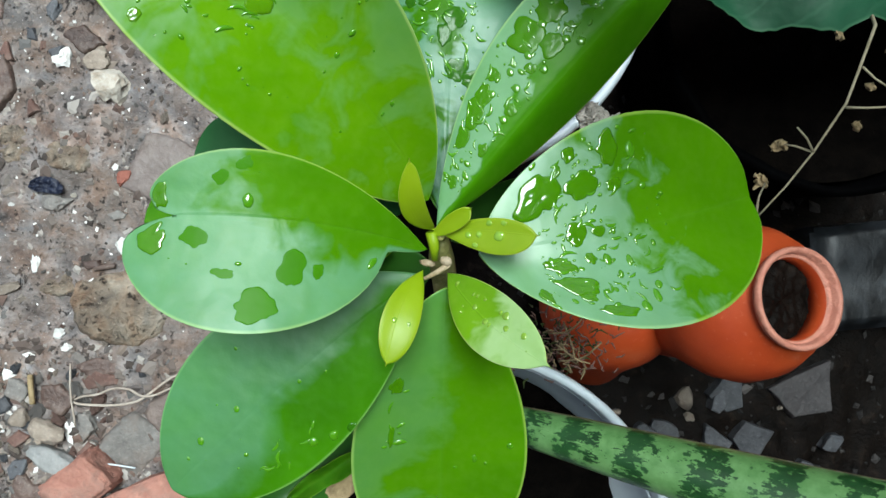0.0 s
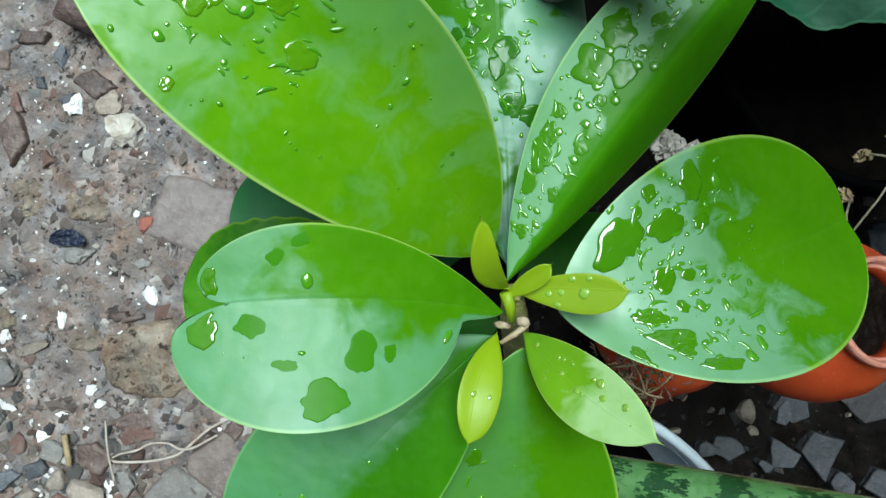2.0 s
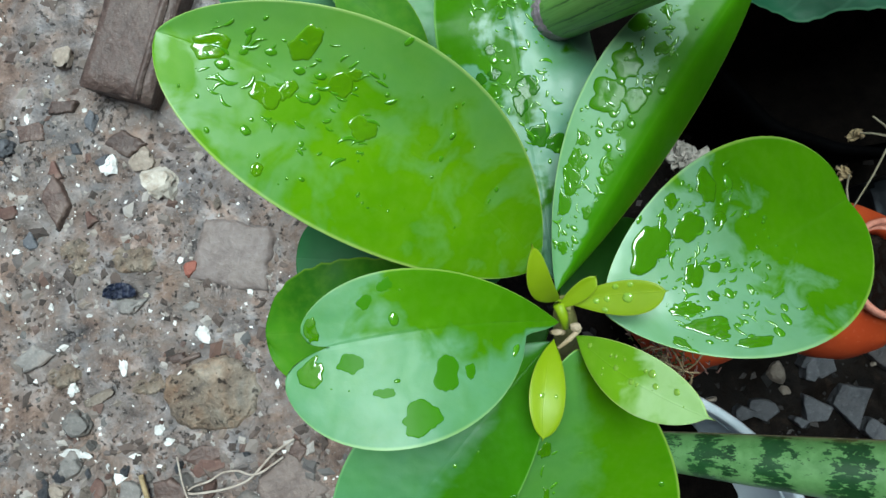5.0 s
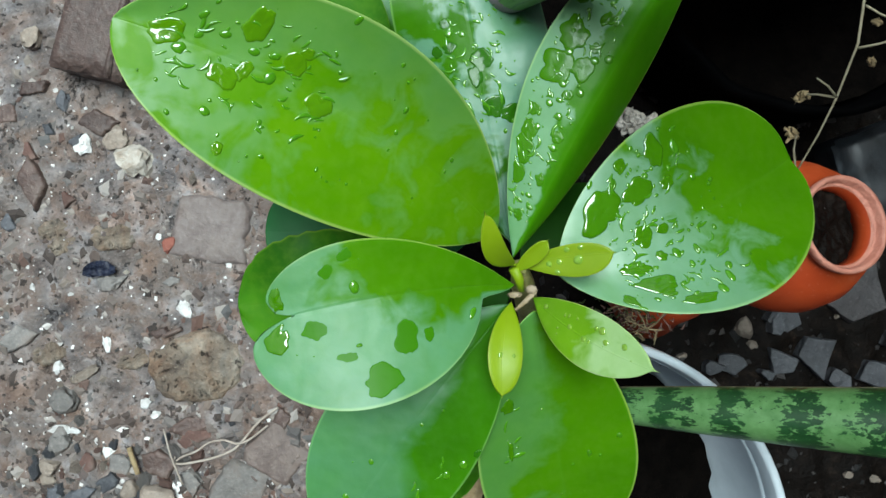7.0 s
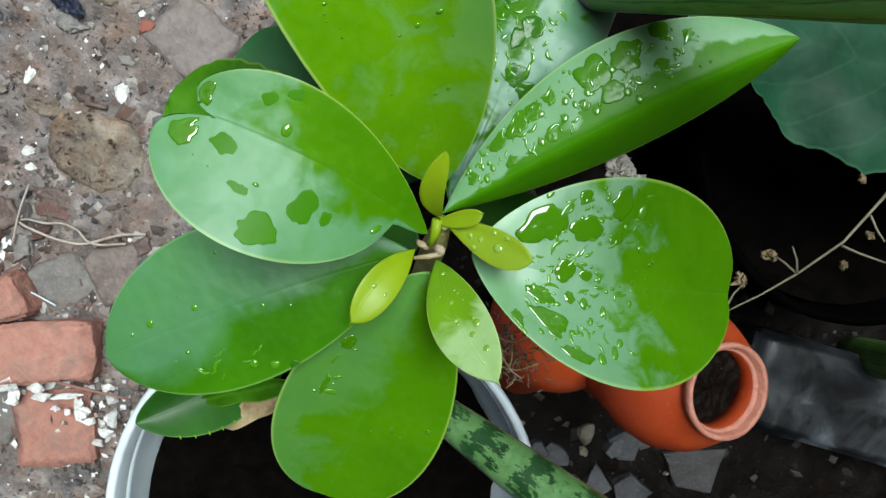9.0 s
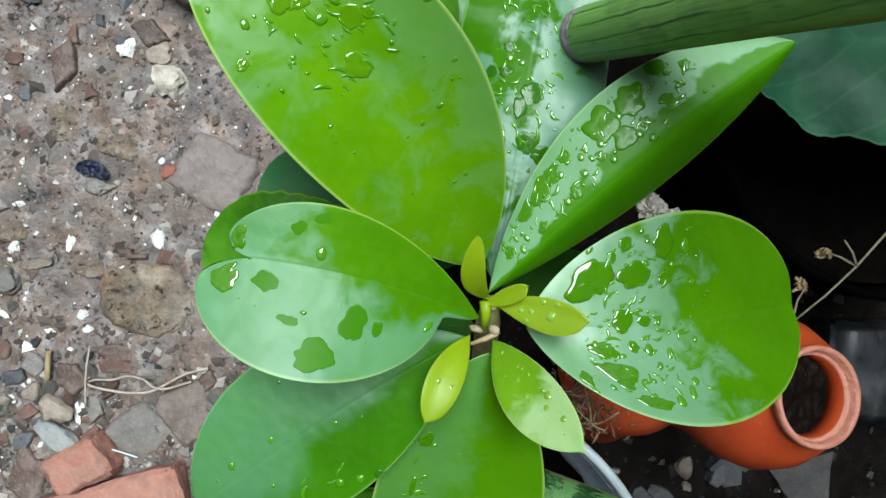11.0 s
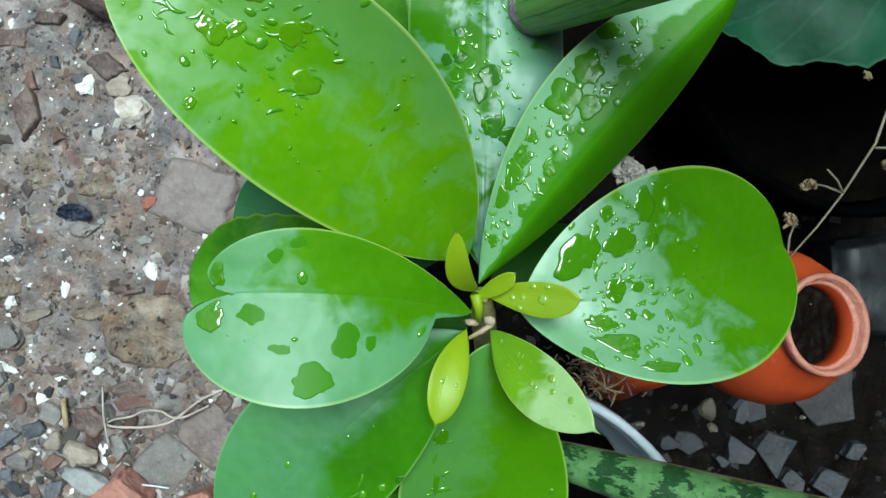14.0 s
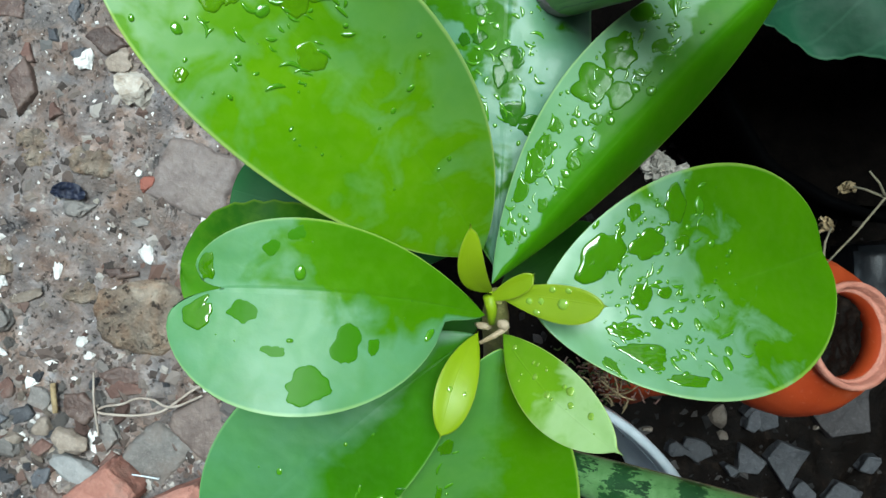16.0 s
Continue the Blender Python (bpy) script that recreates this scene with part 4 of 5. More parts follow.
def shards(name, mat, label, spots):
    """Angular flat-topped pieces with a broken outline, sunk in the soil."""
    for x, y, w, h, rot in spots:
        count[0] += 1
        rnd = random.Random(count[0] * 7)
        n = rnd.randint(6, 9)
        turns = sorted(rnd.uniform(0, 6.283) * 0.35 + 6.283 * k / n * 0.93 for k in range(n))
        rim = [(rnd.uniform(0.36, 0.60), a) for a in turns]
        tip = (rnd.uniform(-0.12, 0.12), rnd.uniform(-0.12, 0.12))
        rings = []
        for scale, z in ((1.12, -0.006), (1.0, 0.0016), (0.86, 0.0030), (0.5, 0.0036)):
            rings.append([Vector((w / 1000 * (r * scale * math.cos(a)), h / 1000 * (r * scale * math.sin(a)), z + tip[0] * w / 1000 * r * scale * math.cos(a) + tip[1] * h / 1000 * r * scale * math.sin(a))) for r, a in rim])
        bm = bmesh.new()
        vs = [[bm.verts.new(p) for p in ring] for ring in rings]
        for lo, hi in zip(vs, vs[1:]):
            for k in range(n):
                bm.faces.new((lo[k], lo[(k + 1) % n], hi[(k + 1) % n], hi[k]))
        bm.faces.new(vs[-1])
        bmesh.ops.triangulate(bm, faces=[f for f in bm.faces if len(f.verts) > 4])
        bmesh.ops.subdivide_edges(bm, edges=bm.edges[:], cuts=2, use_grid_fill=True)
        for v in bm.verts:
            c = v.co * 130 + Vector((count[0], 0, 0))
            v.co += Vector((noise.noise(c), noise.noise(c + Vector((9, 0, 0))), 0.9 * noise.noise(c + Vector((0, 5, 0))))) * 0.0011
        ob = finish(name, bm, mat, smooth=False)
        ob.matrix_basis = pose(x, y, ground_height(x, y) + (0.007 if x > 0.05 else 0.0003), 0, 0, rot)
        tagged(ob, label, "stone", "stones on the ground")


def chips(name, mat, label, spots):
    lay(name, mat, label, [(x, y, w * 0.88, h * 0.88, r) for x, y, w, h, r in spots], 6, 1.05, 0.26, 0.5, "white chips on the ground", "chip", False, sub=3)


def slabs(name, mat, label, spots):
    for x, y, w, h, rot in spots:
        count[0] += 1
        rnd = random.Random(count[0])
        n = rnd.randint(4, 6)
        bm = bmesh.new()
        low, high = [], []
        for k in range(n):
            a = 2 * math.pi * (k + rnd.uniform(-0.30, 0.30)) / n + 0.6
            r = rnd.uniform(0.42, 0.72)
            px, py = w / 1000 * r * math.cos(a), h / 1000 * r * math.sin(a)
            low.append(bm.verts.new((px * 1.05, py * 1.05, -0.008)))
            high.append(bm.verts.new((px, py, 0.0075 + rnd.uniform(-0.0012, 0.0016) + 0.00003 * min(w, h))))
        bm.faces.new(high)
        bm.faces.new(low[::-1])
        for k in range(n):
            bm.faces.new((low[k], low[(k + 1) % n], high[(k + 1) % n], high[k]))
        bmesh.ops.bevel(bm, geom=bm.edges[:], offset=0.0006, segments=1, affect="EDGES")
        bmesh.ops.triangulate(bm, faces=[f for f in bm.faces if len(f.verts) > 4])
        bmesh.ops.subdivide_edges(bm, edges=[e for e in bm.edges if e.calc_length() > 0.008], cuts=2, use_grid_fill=True)
        for v in bm.verts:
            v.co += Vector((noise.noise(v.co * 110), noise.noise(v.co * 110 + Vector((9, 0, 0))), 1.3 * noise.noise(v.co * 70 + Vector((count[0], 0, 0))))) * 0.0015
        ob = finish(name, bm, mat, smooth=False)
        ob.matrix_basis = pose(x, y, ground_height(x, y) + 0.007, 0, 0, rot)
        tagged(ob, label, "fragment", "broken pieces in the earth")


def clods(name, mat, label, spots, high, corners=0):
    """Worn flat-topped pieces sunk in the earth: a rounded lump, or one with corners, broken at the rim and rough on top."""
    radii = (0.0, 0.22, 0.42, 0.60, 0.74, 0.84, 0.91, 0.96, 1.0, 1.05)
    rise = (1.0, 1.0, 1.0, 0.99, 0.96, 0.90, 0.78, 0.55, 0.15, -0.9) if corners else (1.0, 0.99, 0.96, 0.91, 0.82, 0.70, 0.55, 0.36, 0.10, -0.6)
    n = 54
    for x, y, w, h, rot in spots:
        count[0] += 1
        sd, rnd = count[0] * 2.3, random.Random(count[0] * 5)
        turn, lean, k = rnd.uniform(0, 6.28), rnd.uniform(-0.04, 0.04), corners and corners + rnd.randint(0, 1)
        bm, rows = bmesh.new(), []
        for r, z in zip(radii, rise):
            row = []
            for i in range(n if r else 1):
                a = 2 * math.pi * i / n
                c, d = math.cos(a), math.sin(a)
                edge = 0.5
                if k:
                    step = 2 * math.pi / k
                    edge = 0.5 * min(math.cos(step / 2) / math.cos((a + turn + 0.3 * noise.noise((c * 1.2, d * 1.2, sd))) % step - step / 2), 1.0) * 1.1
                edge *= 1 + (0.10 if corners else 0.20) * noise.noise((c * 1.4, d * 1.4, sd)) + 0.09 * noise.noise((c * 4, d * 4, sd)) + 0.05 * noise.noise((c * 11, d * 11, sd))
                px, py = w / 1000 * r * edge * c, h / 1000 * r * edge * d
                p = Vector((px * 90, py * 90, sd))
                rough = 0.0010 * noise.noise(p) + 0.0006 * noise.noise(p * 2.7) + 0.0004 * noise.noise(p * 7)
                row.append(bm.verts.new((px, py, high * z + rough * (2.6 if not corners else 0.8) + lean * px)))
            rows.append(row)
        for i in range(n):
            bm.faces.new((rows[0][0], rows[1][i], rows[1][(i + 1) % n]))
            for lo, hi in zip(rows[1:], rows[2:]):
                bm.faces.new((lo[i], hi[i], hi[(i + 1) % n], lo[(i + 1) % n]))
        ob = finish(name, bm, mat)
        ob.matrix_basis = pose(x, y, ground_height(x, y) - 0.0004, 0, 0, rot)
        tagged(ob, label, "fragment", "broken pieces in the earth")


DULL = stone_material("dull_brown_brick", (0.080, 0.058, 0.050), (0.150, 0.115, 0.100), 0.6, (0.28, 0.25, 0.22), dirt=0.4)
PINK = stone_material("grey_pink_brick", (0.120, 0.092, 0.082), (0.205, 0.170, 0.156), 0.6, (0.32, 0.29, 0.27), dirt=0.5)
clods("brick_fragment", PINK, "flat grey-pink piece of brick pressed into the earth", [(-0.226, 0.046, 78.0, 68.0, -14)], 0.0042, 4)
clods("brick_fragment", DULL, "flat dull brown piece of brick pressed into the earth", [(-0.191, -0.148, 60.0, 58.0, 24)], 0.0042, 4)
clods("brick_fragment", BROWN, "flat piece of brown brick pressed into the earth", [
    (-0.312, 0.146, 34.0, 22.5, -14), (-0.364, 0.180, 28.1, 13.1, 6), (-0.392, 0.161, 30.0, 18.8, 6), (-0.373, 0.102, 22.5, 44.0, 6),
    (-0.293, -0.147, 31.0, 24.4, -14), (-0.303, -0.234, 36.0, 52.0, 20), (-0.272, 0.197, 28.1, 18.8, 6), (-0.183, -0.118, 16.9, 16.9, 6),
    (-0.279, -0.036, 18.8, 9.4, 6), (-0.262, -0.118, 40.0, 16.0, 8)], 0.0045, 4)
clods("clay_clod", CLAY, "rough tan clod of clay sunk in the soil", [(-0.252, -0.068, 84.0, 68.0, 6)], 0.012)
clods("clay_clod", CLAY, "low tan clod of clay sunk in the soil", [
    (-0.357, 0.054, 31.0, 30.0, -24), (-0.310, 0.049, 37.5, 22.0, -4), (-0.375, -0.044, 28.1, 18.8, 6), (-0.306, -0.056, 28.1, 20.0, 6)], 0.0022)
clods("mortar_lump", ROCK, "flat grey lump of mortar among broken bricks", [(-0.222, -0.286, 46.0, 62.0, 31), (-0.227, -0.176, 62.0, 50.0, 20)], 0.006, 4)
stones("grey_stone", ROCK, "grey stone half sunk in the soil", [
    (-0.365, -0.086, 25.3, 25.3, -14), (-0.267, -0.165, 17.8, 22.5, 6), (-0.327, -0.145, 18.8, 20.6, -24),
    (-0.344, -0.185, 25.3, 18.8, 6), (-0.366, -0.206, 26.3, 14.1, 6), (-0.397, -0.027, 35.6, 23.4, 36), (-0.318, 0.010, 25.3, 15.0, 6), (-0.376, -0.121, 23.4, 18.8, 6),
    (-0.265, 0.006, 18.8, 9.4, 6)])
stones("tan_pebble", TAN, "smooth tan pebble on the damp earth", [
    (-0.386, -0.141, 18.8, 15.0, 6), (-0.346, -0.065, 28.1, 10.3, 26), (-0.286, 0.114, 31.9, 24.4, -14), (-0.297, 0.129, 23.4, 18.8, 6),
    (-0.305, -0.184, 14.1, 9.4, 6), (-0.417, 0.170, 11.3, 12.2, 6), (-0.389, -0.151, 14.1, 14.1, 6)])
stones("blue_stone", SLATE, "blue-grey stone in the earth", [
    (-0.365, -0.170, 26.3, 16.9, 6), (-0.341, 0.166, 11.3, 14.1, 6), (-0.353, 0.145, 14.1, 11.3, 6), (-0.415, 0.149, 18.8, 18.8, 6)])
chips("white_chip", CHIP, "small white plaster chip on the soil", [
    (-0.394, 0.173, 6.1, 7.5, 6), (-0.325, 0.128, 15.9, 19.7, 6), (-0.290, 0.116, 14.1, 18.8, -14), (-0.270, 0.045, 7.0, 7.0, 6), (-0.258, -0.016, 14.5, 12.2, 6),
    (-0.325, -0.043, 8.4, 13.6, 6), (-0.278, -0.051, 7.5, 7.0, 6), (-0.375, -0.111, 21.6, 12.2, -9), (-0.336, -0.134, 12.2, 9.4, 26), (-0.300, -0.125, 7.0, 3.8, 6),
    (-0.299, -0.095, 11.3, 10.3, 6), (-0.291, -0.105, 8.4, 7.5, 6), (-0.279, -0.174, 6.6, 18.8, 16), (-0.336, -0.176, 12.2, 10.3, 6), (-0.273, -0.192, 4.7, 3.8, 6),
    (-0.325, -0.165, 5.6, 3.8, 6), (-0.199, -0.174, 6.6, 4.7, 6), (-0.412, 0.062, 10.3, 5.6, 6), (-0.408, 0.123, 6.6, 5.6, 6)])
chips("white_chip", CHIP, "small white plaster chip on the soil", [
    (-0.215, 0.016, 5.6, 8.4, 6), (-0.281, -0.007, 3.8, 5.6, 6), (-0.364, -0.037, 5.6, 3.3, 6), (-0.321, -0.115, 10.3, 4.7, 6), (-0.345, -0.123, 3.8, 6.6, 6),
    (-0.346, 0.177, 4.7, 4.7, 6), (-0.195, -0.119, 4.7, 3.8, 6), (-0.226, 0.059, 3.3, 3.3, 6), (-0.272, 0.090, 2.8, 2.8, 6), (-0.362, -0.093, 3.8, 2.8, 6),
    (-0.382, 0.013, 4.7, 6.6, 6), (-0.351, 0.004, 6.6, 3.8, 6), (-0.272, -0.119, 3.8, 3.8, 6), (-0.239, -0.091, 7.5, 3.8, 6), (-0.349, 0.026, 2.3, 2.3, 6),
    (-0.351, 0.050, 2.8, 2.8, 6)])
chips("white_chip", CHIP, "white plaster chip among broken bricks", [
    (-0.218, -0.259, 16.2, 9.9, 31), (-0.239, -0.254, 18.0, 10.8, 31), (-0.235, -0.246, 10.8, 5.4, 31), (-0.208, -0.265, 6.7, 8.1, 31), (-0.195, -0.250, 11.7, 10.8, 31),
    (-0.177, -0.246, 16.2, 5.4, 16), (-0.159, -0.253, 11.7, 10.8, 31), (-0.164, -0.239, 8.1, 9.0, 31), (-0.164, -0.285, 18.9, 9.9, 31), (-0.135, -0.265, 6.3, 14.4, 31),
    (-0.141, -0.252, 6.7, 6.7, 31), (-0.151, -0.255, 4.5, 4.5, 31), (-0.146, -0.234, 4.9, 5.4, 31), (-0.238, -0.264, 9.0, 6.7, 31), (-0.151, -0.277, 11.7, 6.7, 31),
    (-0.155, -0.237, 4.5, 3.6, 31), (-0.145, -0.223, 3.6, 3.6, 31)])
lay("white_chip", CHIP, "white plaster chip among broken bricks", [
    (-0.238, -0.252, 13.0, 7.0, 31), (-0.244, -0.264, 11.0, 7.0, 31), (-0.216, -0.258, 17.0, 11.0, 31), (-0.206, -0.265, 8.0, 10.0, 31), (-0.195, -0.25, 10.0, 8.0, 31),
    (-0.188, -0.253, 12.0, 8.0, 31), (-0.175, -0.246, 20.0, 5.0, 31), (-0.162, -0.249, 6.0, 12.0, 31), (-0.157, -0.252, 13.0, 12.0, 31), (-0.149, -0.255, 10.0, 7.0, 31),
    (-0.151, -0.227, 9.0, 6.0, 31), (-0.143, -0.233, 8.0, 9.0, 31), (-0.234, -0.272, 7.0, 12.0, 31), (-0.223, -0.28, 6.0, 5.0, 31), (-0.176, -0.256, 5.0, 4.5, 31),
    (-0.135, -0.246, 8.0, 13.0, 31), (-0.134, -0.258, 10.0, 7.0, 31), (-0.136, -0.268, 8.0, 6.0, 31), (-0.167, -0.256, 4.5, 6.0, 31)],
    6, 1.05, 0.4, 0.5, "white chips on the ground", "chip", False, lift=0.016, sub=3)
stones("red_brick_crumb", stone_material("dark_red_clay", (0.150, 0.048, 0.034), (0.235, 0.085, 0.060), 0.8, (0.3, 0.2, 0.15)), "small crumb of red brick on soil", [
    (-0.263, 0.038, 13.1, 14.1, 6)])
slabs("slate_piece", SLATE, "flat blue-grey slate piece on dark soil", [
    (0.245, -0.073, 29.5, 27.6, 14), (0.265, -0.107, 31.4, 31.4, -11), (0.314, -0.126, 29.5, 25.7, -16), (0.285, -0.129, 20.0, 15.2, -6), 
    (0.238, -0.079, 13.3, 17.1, -6), (0.239, -0.111, 28.6, 23.8, -6), (0.197, -0.107, 22.9, 16.2, -6), (0.225, -0.120, 12.4, 9.5, -6), (0.180, -0.110, 16.2, 10.5, -6), (0.222, -0.148, 14.0, 11.0, 20), (0.331, -0.100, 16.0, 13.0, 30)])
slabs("slate_piece", stone_material("pinkish_slate", (0.046, 0.040, 0.041), (0.080, 0.071, 0.071), 0.6, (0.28, 0.27, 0.27)), "large flat pinkish-grey slate piece on dark soil", [(0.306, -0.060, 48.0, 42.0, 40)])
stones("tan_pebble", TAN, "small tan pebble on dark soil", [
    (0.212, -0.079, 15.7, 18.1, -6), (0.217, -0.095, 7.6, 7.6, -6), (0.157, -0.098, 9.5, 5.7, -6), (0.287, -0.212, 9.5, 6.7, -6), (0.308, -0.217, 9.5, 7.6, -6),
    (0.289, -0.078, 3.8, 3.8, -6)])
chips("white_chip", CHIP, "small white plaster chip on the soil", [
    (-0.364, 0.273, 14.3, 8.6, -6), (-0.369, -0.056, 9.5, 11.4, -6), (-0.425, -0.070, 4.8, 3.8, -6)])
stones("tan_pebble", TAN, "smooth tan pebble on the damp earth", [
    (-0.359, 0.222, 19.1, 22.9, -16)])

lay("limestone_lump", LIMESTONE, "pale tan limestone lump on the damp earth", [(-0.2835, 0.110, 34, 26, -25)], 8, 0.9, 0.4, 0.45, "stones on the ground", "stone", False, sub=3)
lay("tan_pebble", TAN, "smooth pale tan pebble among brick pieces", [(-0.2975, -0.172, 29, 17, -8), (-0.318, -0.166, 15, 13, 10), (-0.339, -0.178, 15, 13, 30)], 5, 0.5, 0.45, 0.35, "stones on the ground", "stone", True, sub=3)
lay("grey_pebble", stone_material("smooth_grey_stone", (0.20, 0.20, 0.195), (0.30, 0.30, 0.29), 0.6, (0.4, 0.4, 0.39)), "smooth pale grey pebble beside a broken brick", [(-0.288, -0.194, 36, 22, -14)], 5, 0.5, 0.45, 0.35, "stones on the ground", "stone", True, sub=3)
shards("brick_crumb", MAROON, "dark red brick crumb in the rubble", [(-0.318, -0.182, 18, 15, 20), (-0.356, -0.141, 22, 20, 50), (-0.262, -0.188, 24, 18, 10), (-0.372, 0.128, 18, 14, 0), (-0.345, 0.085, 20, 12, 30), (-0.415, 0.095, 20, 16, 12), (-0.262, -0.128, 30, 18, 15)])
shards("slate_crumb", SLATE, "small blue-grey slate crumb in the rubble", [(-0.352, -0.197, 20, 14, 20), (-0.338, -0.160, 20, 18, 60), (-0.384, -0.165, 22, 15, 5), (-0.330, 0.130, 16, 12, 40), (-0.395, 0.070, 18, 16, 0), (-0.40, -0.19, 20, 14, 30), (-0.355, -0.22, 24, 16, 12), (-0.315, -0.205, 22, 14, 70)])

def pebbles(seed, n, xr, yr, sizes):
    """Loose broken stones of mixed colour lying close together; a few shapes shared between them."""
    rnd = random.Random(seed)
    kinds = (("grey_pebble", ROCK, "rough grey pebble in the rubble"), ("tan_pebble", TAN, "tan pebble in the rubble"), ("slate_crumb", SLATE, "blue-grey slate crumb in the rubble"),
             ("brick_crumb", MAROON, "dark red brick crumb in the rubble"), ("grey_pebble", ROCK, "rough grey pebble in the rubble"), ("mortar_crumb", LIMESTONE, "pale crumb of mortar in the rubble"))
    shapes = {}
    taken = []
    for _ in range(n * 6):
        x, y, size = rnd.uniform(*xr), rnd.uniform(*yr), rnd.choice(sizes) * rnd.uniform(0.8, 1.2)
        if any((x - u) ** 2 + (y - v) ** 2 < (0.8 * (size + r)) ** 2 for u, v, r in taken) or (x > -0.26 and y < -0.17):
            continue
        taken.append((x, y, size))
        name, mat, label = kinds[rnd.randrange(len(kinds) - (rnd.random() < 0.6))]
        form = rnd.randrange(3)
        if (name, form) not in shapes:
            bm = rock_mesh(seed + 7.7 * form + len(name), 7, 0.8, 3)
            me = bpy.data.meshes.new(name)
            bm.to_mesh(me)
            bm.free()
            me.materials.append(mat)
            shapes[name, form] = me
        ob = new(name, shapes[name, form])
        ob.matrix_basis = pose(x, y, ground_height(x, y) + 0.10 * size, rnd.uniform(-12, 12), rnd.uniform(-12, 12), rnd.uniform(0, 360)) @ Matrix.Diagonal((size * rnd.uniform(0.8, 1.25), size * rnd.uniform(0.6, 0.9), size * 0.55, 1))
        tagged(ob, label, "pebble", "pebbles in the rubble")
        if len(taken) == n:
            break


pebbles(5, 95, (-0.43, -0.25), (-0.245, -0.125), (0.0035, 0.005, 0.007, 0.010))
pebbles(9, 40, (-0.43, -0.22), (-0.12, 0.25), (0.0025, 0.0035, 0.005))

# broken bricks
def brick(name, mat, x, y, z, size, turn, tilt, label, groove=False, worn=1.0):
    bm = bmesh.new()
    sx, sy, sz = size
    box(bm, (-sx / 2, -sy / 2, -sz), (sx / 2, sy / 2, 0))
    if groove:
        box(bm, (sx / 2 - 0.014, -sy / 2 + 0.001, 0.0), (sx / 2 - 0.008, sy / 2, 0.003))
    bmesh.ops.bevel(bm, geom=bm.edges[:], offset=0.0012 + 0.0012 * worn, segments=2, affect="EDGES")
    bmesh.ops.subdivide_edges(bm, edges=[e for e in bm.edges if e.calc_length() > 0.012], cuts=9, use_grid_fill=True)
    off = Vector((x * 40, y * 40, 0))
    for v in bm.verts:
        c = v.co * 34 + off
        big = Vector((noise.noise(c), noise.noise(c + Vector((4, 0, 0))), noise.noise(c + Vector((0, 7, 0))))) * 0.0042 * worn
        c = v.co * 130 + off
        v.co += big + Vector((noise.noise(c), noise.noise(c + Vector((4, 0, 0))), noise.noise(c + Vector((0, 7, 0))))) * 0.0016
    ob = finish(name, bm, mat)
    ob.matrix_basis = pose(x, y, z, *tilt, turn)
    tagged(ob, label, "brick", "broken bricks")


brick("broken_brick", BRICK, -0.2590, -0.2095, 0.025, (0.047, 0.035, 0.034), 49, (3, -3), "broken red brick lying among plaster chips")
brick("broken_brick", BRICK, -0.2210, -0.2340, 0.030, (0.112, 0.047, 0.04), 30, (0, 2), "broken red brick with worn edges on the earth")
brick("broken_brick", BRICK, -0.172, -0.277, 0.0165, (0.060, 0.060, 0.03), 33, (-2, 0), "worn red brick piece half covered with chips")
brick("roof_tile_piece", BROWN, -0.2795, 0.256, 0.030, (0.058, 0.16, 0.034), -20, (0, 3), "brown grooved block lying on the earth", True, 0.15)

# fibres, straws and scraps
def strand(name, pts, radius, mat, label, category):
    bm = bmesh.new()
    fine = []
    for a, b in zip(pts, pts[1:]):
        fine += [Vector(a).lerp(Vector(b), k / 4) for k in range(4)]
    fine.append(Vector(pts[-1]))
    for _ in range(2):
        fine = [fine[0]] + [(p + q * 2 + r) / 4 for p, q, r in zip(fine, fine[1:], fine[2:])] + [fine[-1]]
    sweep(bm, fine, [radius] * len(fine), 7)
    tagged(finish(name, bm, mat), label, category)


strand("fibre_string", [(-0.2759, -0.141, 0.006), (-0.2783, -0.1455, 0.007), (-0.2718, -0.1476, 0.008), (-0.2457, -0.1455, 0.008), (-0.2249, -0.1399, 0.008), (-0.212, -0.1276, 0.008), (-0.2013, -0.1169, 0.007), (-0.185, -0.108, 0.006)], 0.0011, STRING, "pale twisted fibre string looped on soil", "string")
strand("fibre_string", [(-0.2747, -0.1442, 0.008), (-0.2694, -0.1407, 0.009), (-0.2554, -0.1373, 0.009), (-0.2466, -0.1311, 0.009), (-0.2325, -0.1295, 0.009), (-0.2224, -0.1345, 0.010), (-0.2131, -0.1334, 0.009), (-0.195, -0.122, 0.006)], 0.0010, STRING, "pale twisted fibre string looped on soil", "string")
strand("straw", [(-0.2831, -0.1166, 0.006), (-0.2778, -0.1372, 0.012), (-0.2714, -0.1647, 0.008)], 0.0009, STRING, "thin dry straw lying across the string", "straw")
strand("straw", [(-0.315, -0.130, 0.004), (-0.312, -0.142, 0.005), (-0.3096, -0.153, 0.004)], 0.0024, DRY, "short dry yellow straw on soil", "straw")
strand("straw", [(-0.1818, -0.2349, 0.036), (-0.155, -0.228, 0.036), (-0.1292, -0.2216, 0.034)], 0.0011, BRICK, "thin orange-brown stick across the bricks", "stick")
strand("wood_splinter", [(-0.276, -0.0389, 0.003), (-0.268, -0.0365, 0.0035), (-0.2598, -0.0339, 0.003)], 0.0022, BROWN, "dark wood splinter on the earth", "splinter")
